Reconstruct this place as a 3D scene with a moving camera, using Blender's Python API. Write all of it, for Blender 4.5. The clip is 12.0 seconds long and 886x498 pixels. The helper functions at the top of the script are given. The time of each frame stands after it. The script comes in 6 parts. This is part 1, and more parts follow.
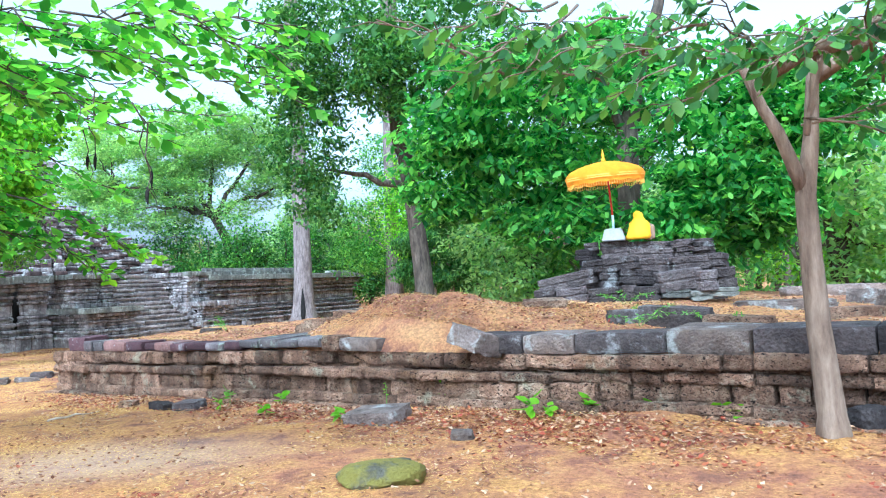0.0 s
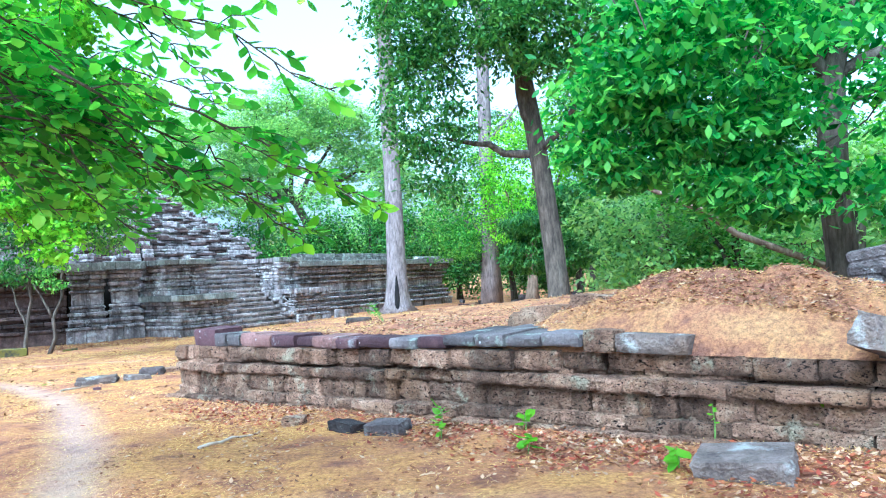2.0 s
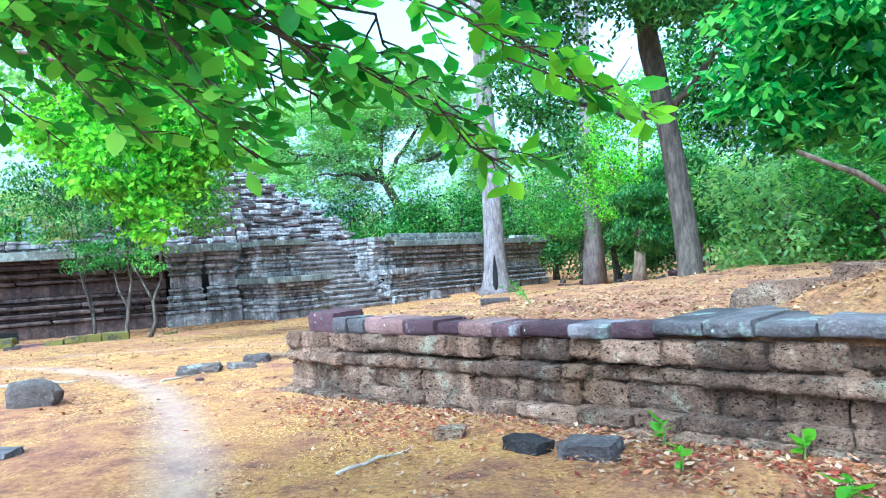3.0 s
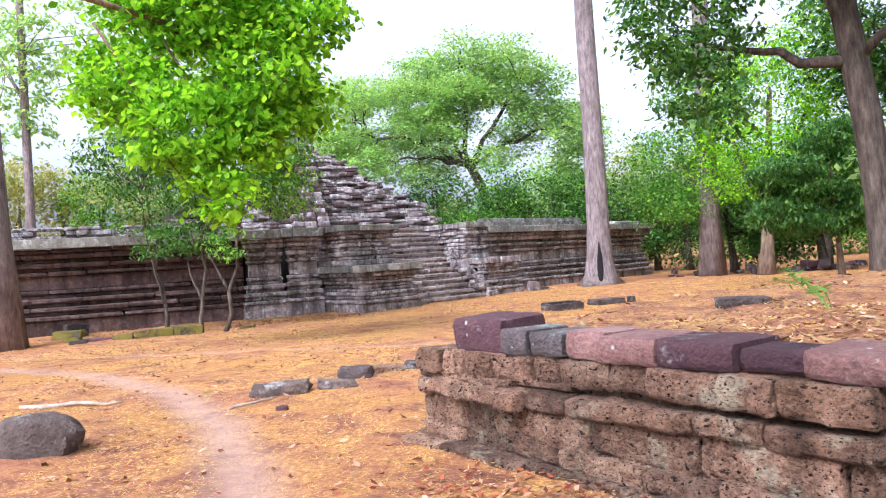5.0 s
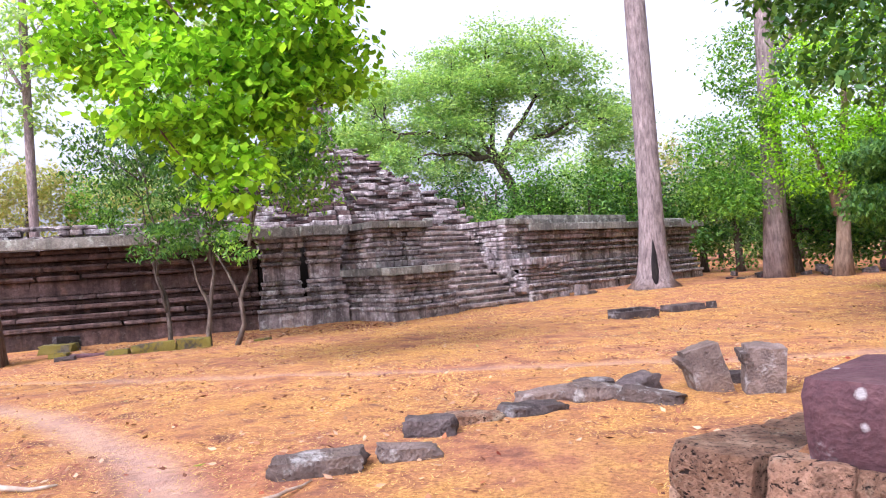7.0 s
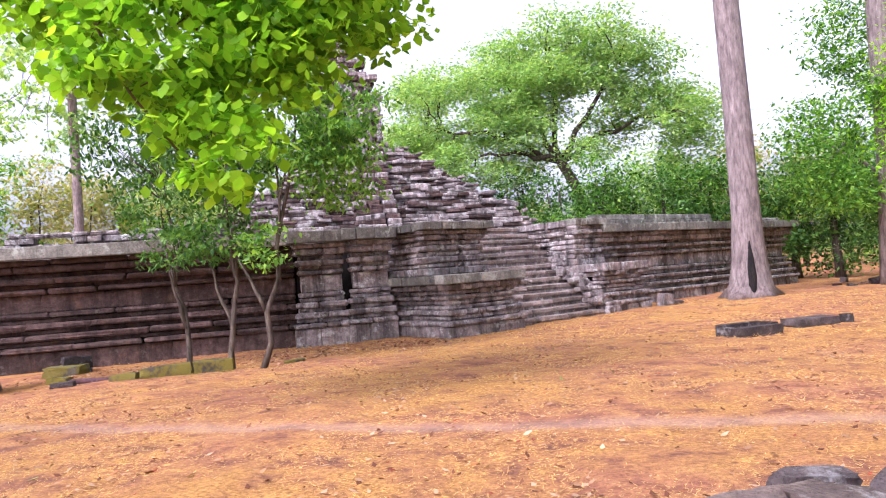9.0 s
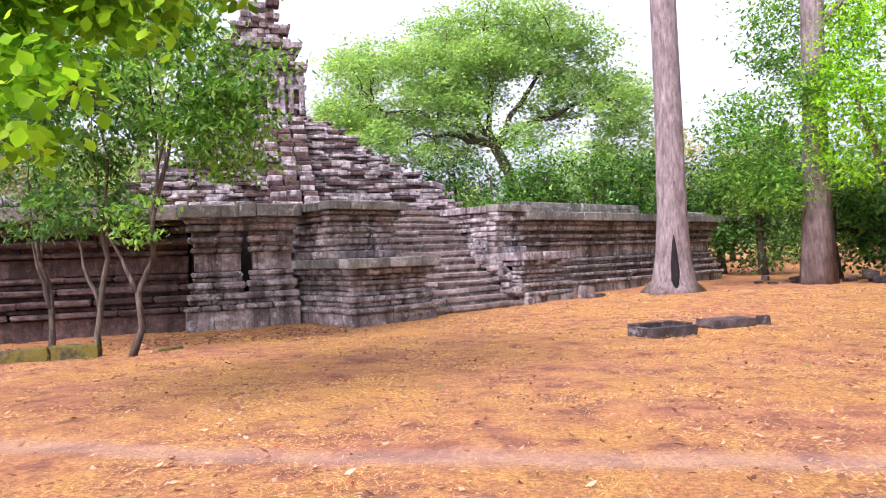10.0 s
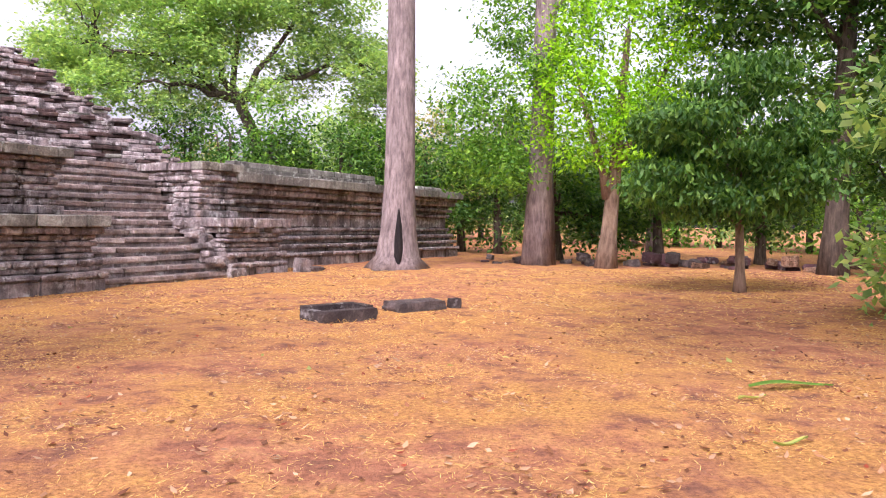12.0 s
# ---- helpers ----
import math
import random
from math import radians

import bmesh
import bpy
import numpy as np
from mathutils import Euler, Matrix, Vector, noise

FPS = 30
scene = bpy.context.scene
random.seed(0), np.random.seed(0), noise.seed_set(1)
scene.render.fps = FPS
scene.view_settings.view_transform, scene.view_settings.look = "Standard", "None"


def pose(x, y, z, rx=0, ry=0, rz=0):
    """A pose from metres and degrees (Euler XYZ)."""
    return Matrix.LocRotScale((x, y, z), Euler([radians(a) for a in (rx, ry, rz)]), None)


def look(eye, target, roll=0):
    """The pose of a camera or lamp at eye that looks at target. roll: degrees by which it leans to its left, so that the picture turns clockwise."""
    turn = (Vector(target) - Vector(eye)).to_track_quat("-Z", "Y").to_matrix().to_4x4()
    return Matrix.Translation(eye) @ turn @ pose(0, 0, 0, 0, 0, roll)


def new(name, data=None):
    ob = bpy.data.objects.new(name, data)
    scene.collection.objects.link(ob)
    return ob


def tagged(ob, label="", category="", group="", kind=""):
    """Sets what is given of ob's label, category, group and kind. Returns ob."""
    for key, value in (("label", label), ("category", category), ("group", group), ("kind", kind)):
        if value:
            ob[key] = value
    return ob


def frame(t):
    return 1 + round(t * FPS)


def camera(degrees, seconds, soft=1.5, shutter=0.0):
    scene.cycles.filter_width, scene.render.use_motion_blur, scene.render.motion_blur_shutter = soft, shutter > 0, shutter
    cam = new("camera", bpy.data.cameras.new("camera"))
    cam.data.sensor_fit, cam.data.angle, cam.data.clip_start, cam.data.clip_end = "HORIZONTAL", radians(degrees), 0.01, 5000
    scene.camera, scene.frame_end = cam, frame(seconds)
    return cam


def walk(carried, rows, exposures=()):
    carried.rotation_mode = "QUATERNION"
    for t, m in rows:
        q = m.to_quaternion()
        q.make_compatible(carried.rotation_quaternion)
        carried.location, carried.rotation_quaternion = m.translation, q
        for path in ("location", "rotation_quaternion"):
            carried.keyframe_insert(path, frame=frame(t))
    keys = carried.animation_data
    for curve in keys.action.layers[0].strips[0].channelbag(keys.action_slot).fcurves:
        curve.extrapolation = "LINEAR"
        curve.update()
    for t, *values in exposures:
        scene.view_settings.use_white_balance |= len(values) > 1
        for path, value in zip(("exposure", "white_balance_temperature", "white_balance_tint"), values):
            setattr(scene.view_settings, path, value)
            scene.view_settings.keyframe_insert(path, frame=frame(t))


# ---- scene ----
SKY, SUN = 0.15, 0.6
cam = camera(62.6, 12.0, soft=1.1)
LEVEL = Matrix.Rotation(radians(-1.3), 4, Vector((0.84, -0.543, 0.0)))
PATH = [
    (0, (0.003, 0.047, 1.389), (0.002, 2.042, 1.52), -2.0),
    (0.5, (-0.612, 0.693, 1.378), (-0.591, 2.688, 1.521), -2.2),
    (1, (-1.202, 1.457, 1.354), (-1.179, 3.452, 1.493), -2.0),
    (1.5, (-1.775, 2.219, 1.35), (-1.834, 4.214, 1.47), -1.9),
    (2, (-2.311, 3.043, 1.355), (-2.483, 5.033, 1.462), -2.0),
    (2.5, (-2.836, 3.89, 1.331), (-3.135, 5.865, 1.422), -2.3),
    (3, (-3.432, 4.85, 1.298), (-3.829, 6.809, 1.364), -2.5),
    (3.5, (-3.956, 5.728, 1.241), (-4.445, 7.668, 1.257), -2.7),
    (3.7, (-4.131, 6.047, 1.22), (-4.646, 7.98, 1.228), -3.0),
    (5.3, (-5.641, 8.56, 1.293), (-6.246, 10.465, 1.35), -2.3),
    (5.5, (-5.829, 8.858, 1.286), (-6.445, 10.76, 1.348), -2.5),
    (6, (-6.318, 9.652, 1.272), (-6.951, 11.548, 1.339), -2.5),
    (6.5, (-6.792, 10.408, 1.266), (-7.428, 12.303, 1.332), -2.5),
    (6.7, (-6.992, 10.717, 1.257), (-7.628, 12.612, 1.32), -2.6),
    (8.3, (-8.48, 13.435, 1.158), (-9.043, 15.353, 1.214), -1.4),
    (8.5, (-8.557, 13.75, 1.162), (-9.168, 15.654, 1.222), -2.1),
    (9, (-8.614, 14.559, 1.195), (-9.385, 16.402, 1.289), -3.0),
    (9.5, (-8.558, 15.423, 1.22), (-9.377, 17.245, 1.319), -2.3),
    (10, (-8.317, 16.262, 1.258), (-8.938, 18.163, 1.299), -0.9),
    (10.5, (-8.041, 16.948, 1.309), (-8.565, 18.878, 1.328), -0.5),
    (11, (-7.694, 17.526, 1.322), (-8.128, 19.478, 1.305), -2.1),
    (11.2, (-7.513, 17.795, 1.318), (-7.799, 19.774, 1.281), -2.5),
    (11.5, (-7.24, 18.251, 1.292), (-7.268, 20.251, 1.248), -1.7),
    (12, (-6.783, 18.793, 1.283), (-6.8, 20.792, 1.247), 1.9),
]
walk(cam, [(t, LEVEL @ look(eye, target, roll)) for t, eye, target, roll in PATH],
     exposures=[(0, 1.66, 4580, -2), (1.5, 1.88, 4330, -4), (2.5, 1.93, 4170, -7), (3.7, 1.84, 4100, -11), (5.3, 1.5, 5560, 23), (9.5, 1.5, 5720, 30), (12, 1.47, 6120, 33)])

# ---------- world, sun, exposure ----------
world = bpy.data.worlds.new("sky")
scene.world = world
world.use_nodes = True
wn, wl = world.node_tree.nodes, world.node_tree.links
sky = wn.new("ShaderNodeTexSky")
sky.sky_type = "NISHITA"
sky.sun_disc = False
sky.sun_elevation, sky.sun_rotation = radians(48), radians(200)
sky.dust_density, sky.air_density = 6.0, 1.0
haze = wn.new("ShaderNodeHueSaturation")
haze.inputs["Saturation"].default_value = 0.22
wl.new(sky.outputs[0], haze.inputs["Color"])
wl.new(haze.outputs[0], wn["Background"].inputs[0])
wn["Background"].inputs[1].default_value = SKY
sun_data = bpy.data.lights.new("sun", "SUN")
sun_data.energy, sun_data.angle, sun_data.color = SUN, radians(14), (1.0, 0.95, 0.86)
sun = new("sun", sun_data)
sun.matrix_world = look((-6, -16, 22), (0, 0, 0))


# ---------- materials ----------
def mat(name, rough=0.9):
    m = bpy.data.materials.new(name)
    m.use_nodes = True
    nt = m.node_tree
    b = nt.nodes["Principled BSDF"]
    b.inputs["Roughness"].default_value = rough
    b.inputs["Specular IOR Level"].default_value = 0.25
    return m, nt, b


def noise_node(nt, co, scale, detail=6, rough=0.6):
    n = nt.nodes.new("ShaderNodeTexNoise")
    n.inputs["Scale"].default_value, n.inputs["Detail"].default_value = scale, detail
    n.inputs["Roughness"].default_value = rough
    nt.links.new(co, n.inputs["Vector"])
    return n.outputs["Fac"]


def ramp(nt, fac, stops):
    r = nt.nodes.new("ShaderNodeValToRGB")
    el = r.color_ramp.elements
    el[0].position, el[0].color = stops[0][0], (*stops[0][1], 1)
    el[1].position, el[1].color = stops[-1][0], (*stops[-1][1], 1)
    for p, c in stops[1:-1]:
        e = el.new(p)
        e.color = (*c, 1)
    nt.links.new(fac, r.inputs[0])
    return r.outputs[0]


def mix(nt, fac, a, b, mode="MIX"):
    n = nt.nodes.new("ShaderNodeMix")
    n.data_type, n.blend_type = "RGBA", mode
    if isinstance(fac, (int, float)):
        n.inputs[0].default_value = fac
    else:
        nt.links.new(fac, n.inputs[0])
    for sock, v in ((n.inputs[6], a), (n.inputs[7], b)):
        if isinstance(v, tuple):
            sock.default_value = (*v, 1)
        else:
            nt.links.new(v, sock)
    return n.outputs[2]


def maths(nt, op, a, b=0.0):
    n = nt.nodes.new("ShaderNodeMath")
    n.operation = op
    for sock, v in ((n.inputs[0], a), (n.inputs[1], b)):
        if isinstance(v, (int, float)):
            sock.default_value = v
        else:
            nt.links.new(v, sock)
    return n.outputs[0]


def bump(nt, b, h, strength, dist=0.02):
    n = nt.nodes.new("ShaderNodeBump")
    n.inputs["Strength"].default_value, n.inputs["Distance"].default_value = strength, dist
    nt.links.new(h, n.inputs["Height"])
    nt.links.new(n.outputs[0], b.inputs["Normal"])


GREY1, GREY0 = (0.5,) * 3, (0.0,) * 3


def stone_mat(name, c0, c1, c2, lichen=0.35, lichen_col=(0.42, 0.46, 0.4), grain=26.0, pits=0.6, moss=0.0, spread=0.35, streak=0.0, ochre=0.0, porous=False, spots=0.0):
    """Weathered stone: stains at two sizes, pale lichen patches, pitted relief; each block a little different."""
    m, nt, b = mat(name, 0.92)
    geo = nt.nodes.new("ShaderNodeNewGeometry")
    info = nt.nodes.new("ShaderNodeObjectInfo")
    co = geo.outputs["Position"]
    big = noise_node(nt, co, 0.9, 5)
    mid = noise_node(nt, co, 5.5, 8, 0.65)
    fine = noise_node(nt, co, grain, 6, 0.7)
    f = maths(nt, "ADD", maths(nt, "MULTIPLY", mid, 0.65), maths(nt, "MULTIPLY", big, 0.35))
    col = ramp(nt, f, [(0.34, c0), (0.5, c1), (0.66, c2)])
    col = mix(nt, 0.5, col, ramp(nt, fine, [(0.3, tuple(0.45 * v for v in c1)), (0.7, tuple(min(1, 1.5 * v) for v in c1))]))
    tone = ramp(nt, info.outputs["Random"], [(0.0, (1 - spread,) * 3), (0.5, (0.95, 0.93, 0.9)), (1.0, (1 + spread,) * 3)])
    col = mix(nt, 1.0, col, tone, "MULTIPLY")
    if ochre:
        om = ramp(nt, noise_node(nt, co, 1.4, 6), [(0.56, GREY0), (0.68, (ochre,) * 3)])
        col = mix(nt, om, col, (0.34, 0.17, 0.06))
    if streak:
        mp = nt.nodes.new("ShaderNodeMapping")
        mp.inputs["Scale"].default_value = (2.4, 2.4, 0.22)
        nt.links.new(co, mp.inputs["Vector"])
        sm = ramp(nt, noise_node(nt, mp.outputs[0], 1.0, 6, 0.65), [(0.38, (1 - streak,) * 3), (0.56, (1, 1, 1))])
        col = mix(nt, 1.0, col, sm, "MULTIPLY")
    patches = noise_node(nt, co, 2.6, 7, 0.72)
    mask = ramp(nt, patches, [(0.62 - 0.1 * lichen, GREY0), (0.72 - 0.1 * lichen, (lichen,) * 3)])
    col = mix(nt, mask, col, lichen_col)
    if moss:
        m2 = ramp(nt, noise_node(nt, co, 3.7, 6), [(0.5 - 0.2 * moss, GREY0), (0.62 - 0.2 * moss, (min(1.0, moss * 1.3),) * 3)])
        col = mix(nt, m2, col, (0.22, 0.18, 0.022))
    if spots:
        dots = nt.nodes.new("ShaderNodeTexVoronoi")
        dots.inputs["Scale"].default_value = 7.0
        nt.links.new(co, dots.inputs["Vector"])
        rag = maths(nt, "ADD", dots.outputs["Distance"], maths(nt, "MULTIPLY", fine, 0.16))
        sp = ramp(nt, maths(nt, "ADD", rag, maths(nt, "MULTIPLY", patches, 0.35)), [(0.3, (spots,) * 3), (0.36, GREY0)])
        col = mix(nt, sp, col, (0.62, 0.63, 0.6))
    nt.links.new(col, b.inputs["Base Color"])
    vor = nt.nodes.new("ShaderNodeTexVoronoi")
    vor.inputs["Scale"].default_value = grain
    nt.links.new(co, vor.inputs["Vector"])
    h = maths(nt, "ADD", maths(nt, "MULTIPLY", vor.outputs["Distance"], 0.5), maths(nt, "ADD", fine, maths(nt, "MULTIPLY", mid, 1.5)))
    if porous:
        wob = nt.nodes.new("ShaderNodeMapping")
        wob.inputs["Scale"].default_value = (1.0, 1.0, 1.7)
        nt.links.new(co, wob.inputs["Vector"])
        holes = ramp(nt, noise_node(nt, wob.outputs[0], 52, 5, 0.7), [(0.36, GREY0), (0.45, (1, 1, 1))])
        deep = ramp(nt, noise_node(nt, wob.outputs[0], 19, 4, 0.6), [(0.34, GREY0), (0.4, (1, 1, 1))])
        holes = maths(nt, "MULTIPLY", holes, deep)
        # pits go near black: the shade inside them is painted into the colour
        col = mix(nt, holes, tuple(0.6 * v for v in c0), col)
        nt.links.new(col, b.inputs["Base Color"])
        h = maths(nt, "ADD", h, maths(nt, "MULTIPLY", holes, 2.2))
    bump(nt, b, h, pits, 0.09 if porous else 0.04)
    return m


SANDSTONE = stone_mat("temple_sandstone", (0.034, 0.028, 0.029), (0.31, 0.262, 0.252), (0.78, 0.7, 0.65), 0.8, (0.6, 0.58, 0.55), 18, 1.0, 0.0, 0.22, 0.65, 0.22)
# dark with algae; the left wall's tree and cornice shade is also in this colour
BLACKENED = stone_mat("algae_and_shade_dark_sandstone", (0.016, 0.011, 0.011), (0.095, 0.06, 0.053), (0.25, 0.175, 0.15), 0.3, (0.34, 0.31, 0.27), 20, 1.0, 0.0, 0.3, 0.5, 0.15)
PALE_STONE = stone_mat("lichened_cornice_stone", (0.08, 0.076, 0.066), (0.25, 0.24, 0.205), (0.45, 0.44, 0.38), 0.7, (0.52, 0.54, 0.46), 22, 0.7, 0.0, 0.4, 0.45)
LATERITE = stone_mat("laterite", (0.04, 0.022, 0.015), (0.36, 0.205, 0.128), (0.78, 0.57, 0.39), 0.6, (0.55, 0.5, 0.34), 30, 1.0, 0.0, 0.45, 0.45, 0.4, True)
CAPSTONE = stone_mat("purple_grey_sandstone", (0.03, 0.014, 0.018), (0.078, 0.038, 0.043), (0.19, 0.11, 0.105), 0.55, (0.4, 0.42, 0.4), 40, 0.5, 0.0, 0.5, spots=0.5)
GREENSTONE = stone_mat("lichen_slab_stone", (0.05, 0.04, 0.042), (0.14, 0.115, 0.113), (0.28, 0.245, 0.235), 0.65, (0.34, 0.4, 0.31), 34, 0.6, 0.0, 0.35, 0.35, spots=0.5)
GREYSTONE = stone_mat("grey_brown_stone", (0.03, 0.022, 0.019), (0.15, 0.112, 0.094), (0.36, 0.285, 0.245), 0.65, (0.5, 0.49, 0.45), 34, 1.0, 0.0, 0.45, 0.0, 0.15)
DARKSTONE = stone_mat("dark_pile_stone", (0.016, 0.012, 0.012), (0.085, 0.066, 0.062), (0.25, 0.205, 0.185), 0.5, (0.46, 0.45, 0.43), 30, 1.0, 0.0, 0.55, 0.3)
MOSSSTONE = stone_mat("mossy_stone", (0.03, 0.028, 0.02), (0.1, 0.09, 0.065), (0.2, 0.18, 0.14), 0.3, (0.3, 0.31, 0.22), 30, 1.0, 0.6)
STEPSTONE = stone_mat("worn_step_stone", (0.06, 0.046, 0.042), (0.3, 0.24, 0.215), (0.66, 0.55, 0.48), 0.5, (0.55, 0.52, 0.46), 20, 0.9, 0.0, 0.3, 0.3, 0.2)
PINKSTONE = stone_mat("pink_sandstone", (0.08, 0.04, 0.036), (0.19, 0.102, 0.088), (0.36, 0.23, 0.195), 0.4, (0.55, 0.54, 0.5), 36, 0.6, 0.0, 0.3, 0.2, spots=0.5)
# near-black stands for shade in joints, gaps and the tower door opening
CORE = stone_mat("gap_shade_core", (0.006, 0.005, 0.004), (0.016, 0.013, 0.011), (0.035, 0.03, 0.025), 0.1, (0.1, 0.1, 0.09), 26, 0.6)


def earth_mat(name, path=True, straw_amount=0.85, tint=(1, 1, 1)):
    """Trodden orange earth with dry straw patches and a pale worn footpath."""
    m, nt, b = mat(name, 0.97)
    geo = nt.nodes.new("ShaderNodeNewGeometry")
    co = geo.outputs["Position"]
    big = noise_node(nt, co, 0.35, 5)
    mid = noise_node(nt, co, 2.2, 8, 0.7)
    fine = noise_node(nt, co, 24, 8, 0.75)
    soil = ramp(nt, mid, [(0.32, (0.17, 0.075, 0.045)), (0.5, (0.36, 0.145, 0.075)), (0.68, (0.48, 0.24, 0.14))])
    straw = ramp(nt, fine, [(0.35, (0.3, 0.14, 0.035)), (0.65, (0.6, 0.32, 0.075))])
    f = maths(nt, "ADD", maths(nt, "MULTIPLY", big, 0.4), maths(nt, "MULTIPLY", mid, 0.6))
    col = mix(nt, ramp(nt, f, [(0.43, GREY0), (0.57, (straw_amount,) * 3)]), soil, straw)
    speck = noise_node(nt, co, 70, 4, 0.8)
    fine = maths(nt, "ADD", maths(nt, "MULTIPLY", fine, 0.6), maths(nt, "MULTIPLY", speck, 0.4))
    grit = ramp(nt, fine, [(0.34, (0.42, 0.36, 0.32)), (0.5, (0.95, 0.95, 0.95)), (0.66, (1.3, 1.28, 1.22))])
    col = mix(nt, 1.0, col, grit, "MULTIPLY")
    col = mix(nt, 1.0, col, tint, "MULTIPLY")
    if path:
        att = nt.nodes.new("ShaderNodeAttribute")
        att.attribute_name = "worn"
        pf = maths(nt, "MULTIPLY", att.outputs["Fac"], maths(nt, "ADD", maths(nt, "MULTIPLY", mid, 0.8), 0.45))
        pale = ramp(nt, fine, [(0.3, (0.38, 0.25, 0.19)), (0.7, (0.52, 0.37, 0.29))])
        col = mix(nt, ramp(nt, pf, [(0.15, GREY0), (0.85, (0.68,) * 3)]), col, pale)
    nt.links.new(col, b.inputs["Base Color"])
    bump(nt, b, maths(nt, "ADD", fine, maths(nt, "MULTIPLY", mid, 1.2)), 0.8 if path else 1.0, 0.05 if path else 0.14)
    return m


EARTH = earth_mat("orange_earth")
MOUND_EARTH = earth_mat("mound_earth", False, 0.5, (1.5, 1.6, 1.75))


def leaf_mat(name, dark, mid_c, light, through_c=0.35, rough=0.45):
    m, nt, b = mat(name, rough)
    geo = nt.nodes.new("ShaderNodeNewGeometry")
    col = ramp(nt, geo.outputs["Random Per Island"], [(0.0, dark), (0.5, mid_c), (1.0, light)])
    patch = noise_node(nt, geo.outputs["Position"], 0.8, 3)
    col = mix(nt, 1.0, col, ramp(nt, patch, [(0.3, (0.75, 0.8, 0.8)), (0.7, (1.2, 1.15, 1.0))]), "MULTIPLY")
    nt.links.new(col, b.inputs["Base Color"])
    tr = nt.nodes.new("ShaderNodeBsdfTranslucent")
    nt.links.new(mix(nt, 1.0, col, (1.5, 1.5, 0.7), "MULTIPLY"), tr.inputs[0])
    mx = nt.nodes.new("ShaderNodeMixShader")
    mx.inputs[0].default_value = through_c
    nt.links.new(b.outputs[0], mx.inputs[1])
    nt.links.new(tr.outputs[0], mx.inputs[2])
    nt.links.new(mx.outputs[0], nt.nodes["Material Output"].inputs[0])
    return m


LEAF_BRIGHT = leaf_mat("bright_leaf", (0.07, 0.19, 0.006), (0.24, 0.48, 0.01), (0.4, 0.68, 0.025), 0.55)
LEAF_MID = leaf_mat("mid_green_leaf", (0.045, 0.13, 0.025), (0.13, 0.3, 0.05), (0.28, 0.47, 0.08), 0.5)
LEAF_LUSH = leaf_mat("lush_green_leaf", (0.022, 0.095, 0.022), (0.09, 0.285, 0.055), (0.24, 0.5, 0.09), 0.58)
LEAF_OVER = leaf_mat("sunlit_hanging_leaf", (0.045, 0.15, 0.018), (0.14, 0.37, 0.045), (0.32, 0.6, 0.07), 0.64)
LEAF_DARK = leaf_mat("dark_green_leaf", (0.025, 0.08, 0.02), (0.07, 0.175, 0.04), (0.16, 0.3, 0.06), 0.42)
# paler, greyer green: the haze of distance is put into this leaf colour
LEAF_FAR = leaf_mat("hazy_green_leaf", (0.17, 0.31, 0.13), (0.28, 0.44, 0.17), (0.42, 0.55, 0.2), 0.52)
LEAF_YELLOW = leaf_mat("yellowing_leaf", (0.24, 0.28, 0.09), (0.34, 0.36, 0.12), (0.4, 0.33, 0.17), 0.4)
DRY_LEAF = leaf_mat("dry_fallen_leaf", (0.1, 0.03, 0.016), (0.27, 0.115, 0.055), (0.52, 0.35, 0.23), 0.1, 0.75)
RED_LEAF = leaf_mat("red_fallen_leaf", (0.13, 0.02, 0.012), (0.29, 0.06, 0.03), (0.4, 0.16, 0.065), 0.15, 0.7)
STRAW = leaf_mat("dry_straw", (0.45, 0.26, 0.08), (0.6, 0.38, 0.12), (0.74, 0.53, 0.22), 0.25, 0.7)


def bark_mat(name, c0, c1, c2, scale=9.0):
    m, nt, b = mat(name, 0.95)
    tc = nt.nodes.new("ShaderNodeNewGeometry")
    mp = nt.nodes.new("ShaderNodeMapping")
    mp.inputs["Scale"].default_value = (1, 1, 0.22)
    nt.links.new(tc.outputs["Position"], mp.inputs["Vector"])
    n1 = noise_node(nt, mp.outputs[0], scale, 8, 0.7)
    n2 = noise_node(nt, tc.outputs["Position"], 1.1, 5)
    col = ramp(nt, n1, [(0.32, c0), (0.5, c1), (0.68, c2)])
    col = mix(nt, 1.0, col, ramp(nt, n2, [(0.3, (0.7, 0.68, 0.66)), (0.7, (1.2, 1.18, 1.15))]), "MULTIPLY")
    nt.links.new(col, b.inputs["Base Color"])
    bump(nt, b, n1, 0.8, 0.05)
    return m


BARK_PALE = bark_mat("pale_grey_pink_bark", (0.09, 0.07, 0.068), (0.195, 0.157, 0.15), (0.32, 0.265, 0.25))
BARK_DARK = bark_mat("dark_bark", (0.03, 0.025, 0.02), (0.09, 0.07, 0.055), (0.17, 0.14, 0.11))
BARK_BROWN = bark_mat("brown_bark", (0.1, 0.065, 0.045), (0.2, 0.14, 0.1), (0.31, 0.23, 0.17))
# near-black for the shade in the trunk hollow; the dry pods share it
SHADE_POD_BLACK = bark_mat("hollow_shade_and_pod_black", (0.006, 0.005, 0.005), (0.012, 0.01, 0.01), (0.03, 0.025, 0.02))


def plain(name, c, rough=0.6, vary=0.15):
    m, nt, b = mat(name, rough)
    tc = nt.nodes.new("ShaderNodeNewGeometry")
    n = noise_node(nt, tc.outputs["Position"], 14, 5)
    col = ramp(nt, n, [(0.3, tuple(v * (1 - vary) for v in c)), (0.7, tuple(min(1, v * (1 + vary)) for v in c))])
    nt.links.new(col, b.inputs["Base Color"])
    return m


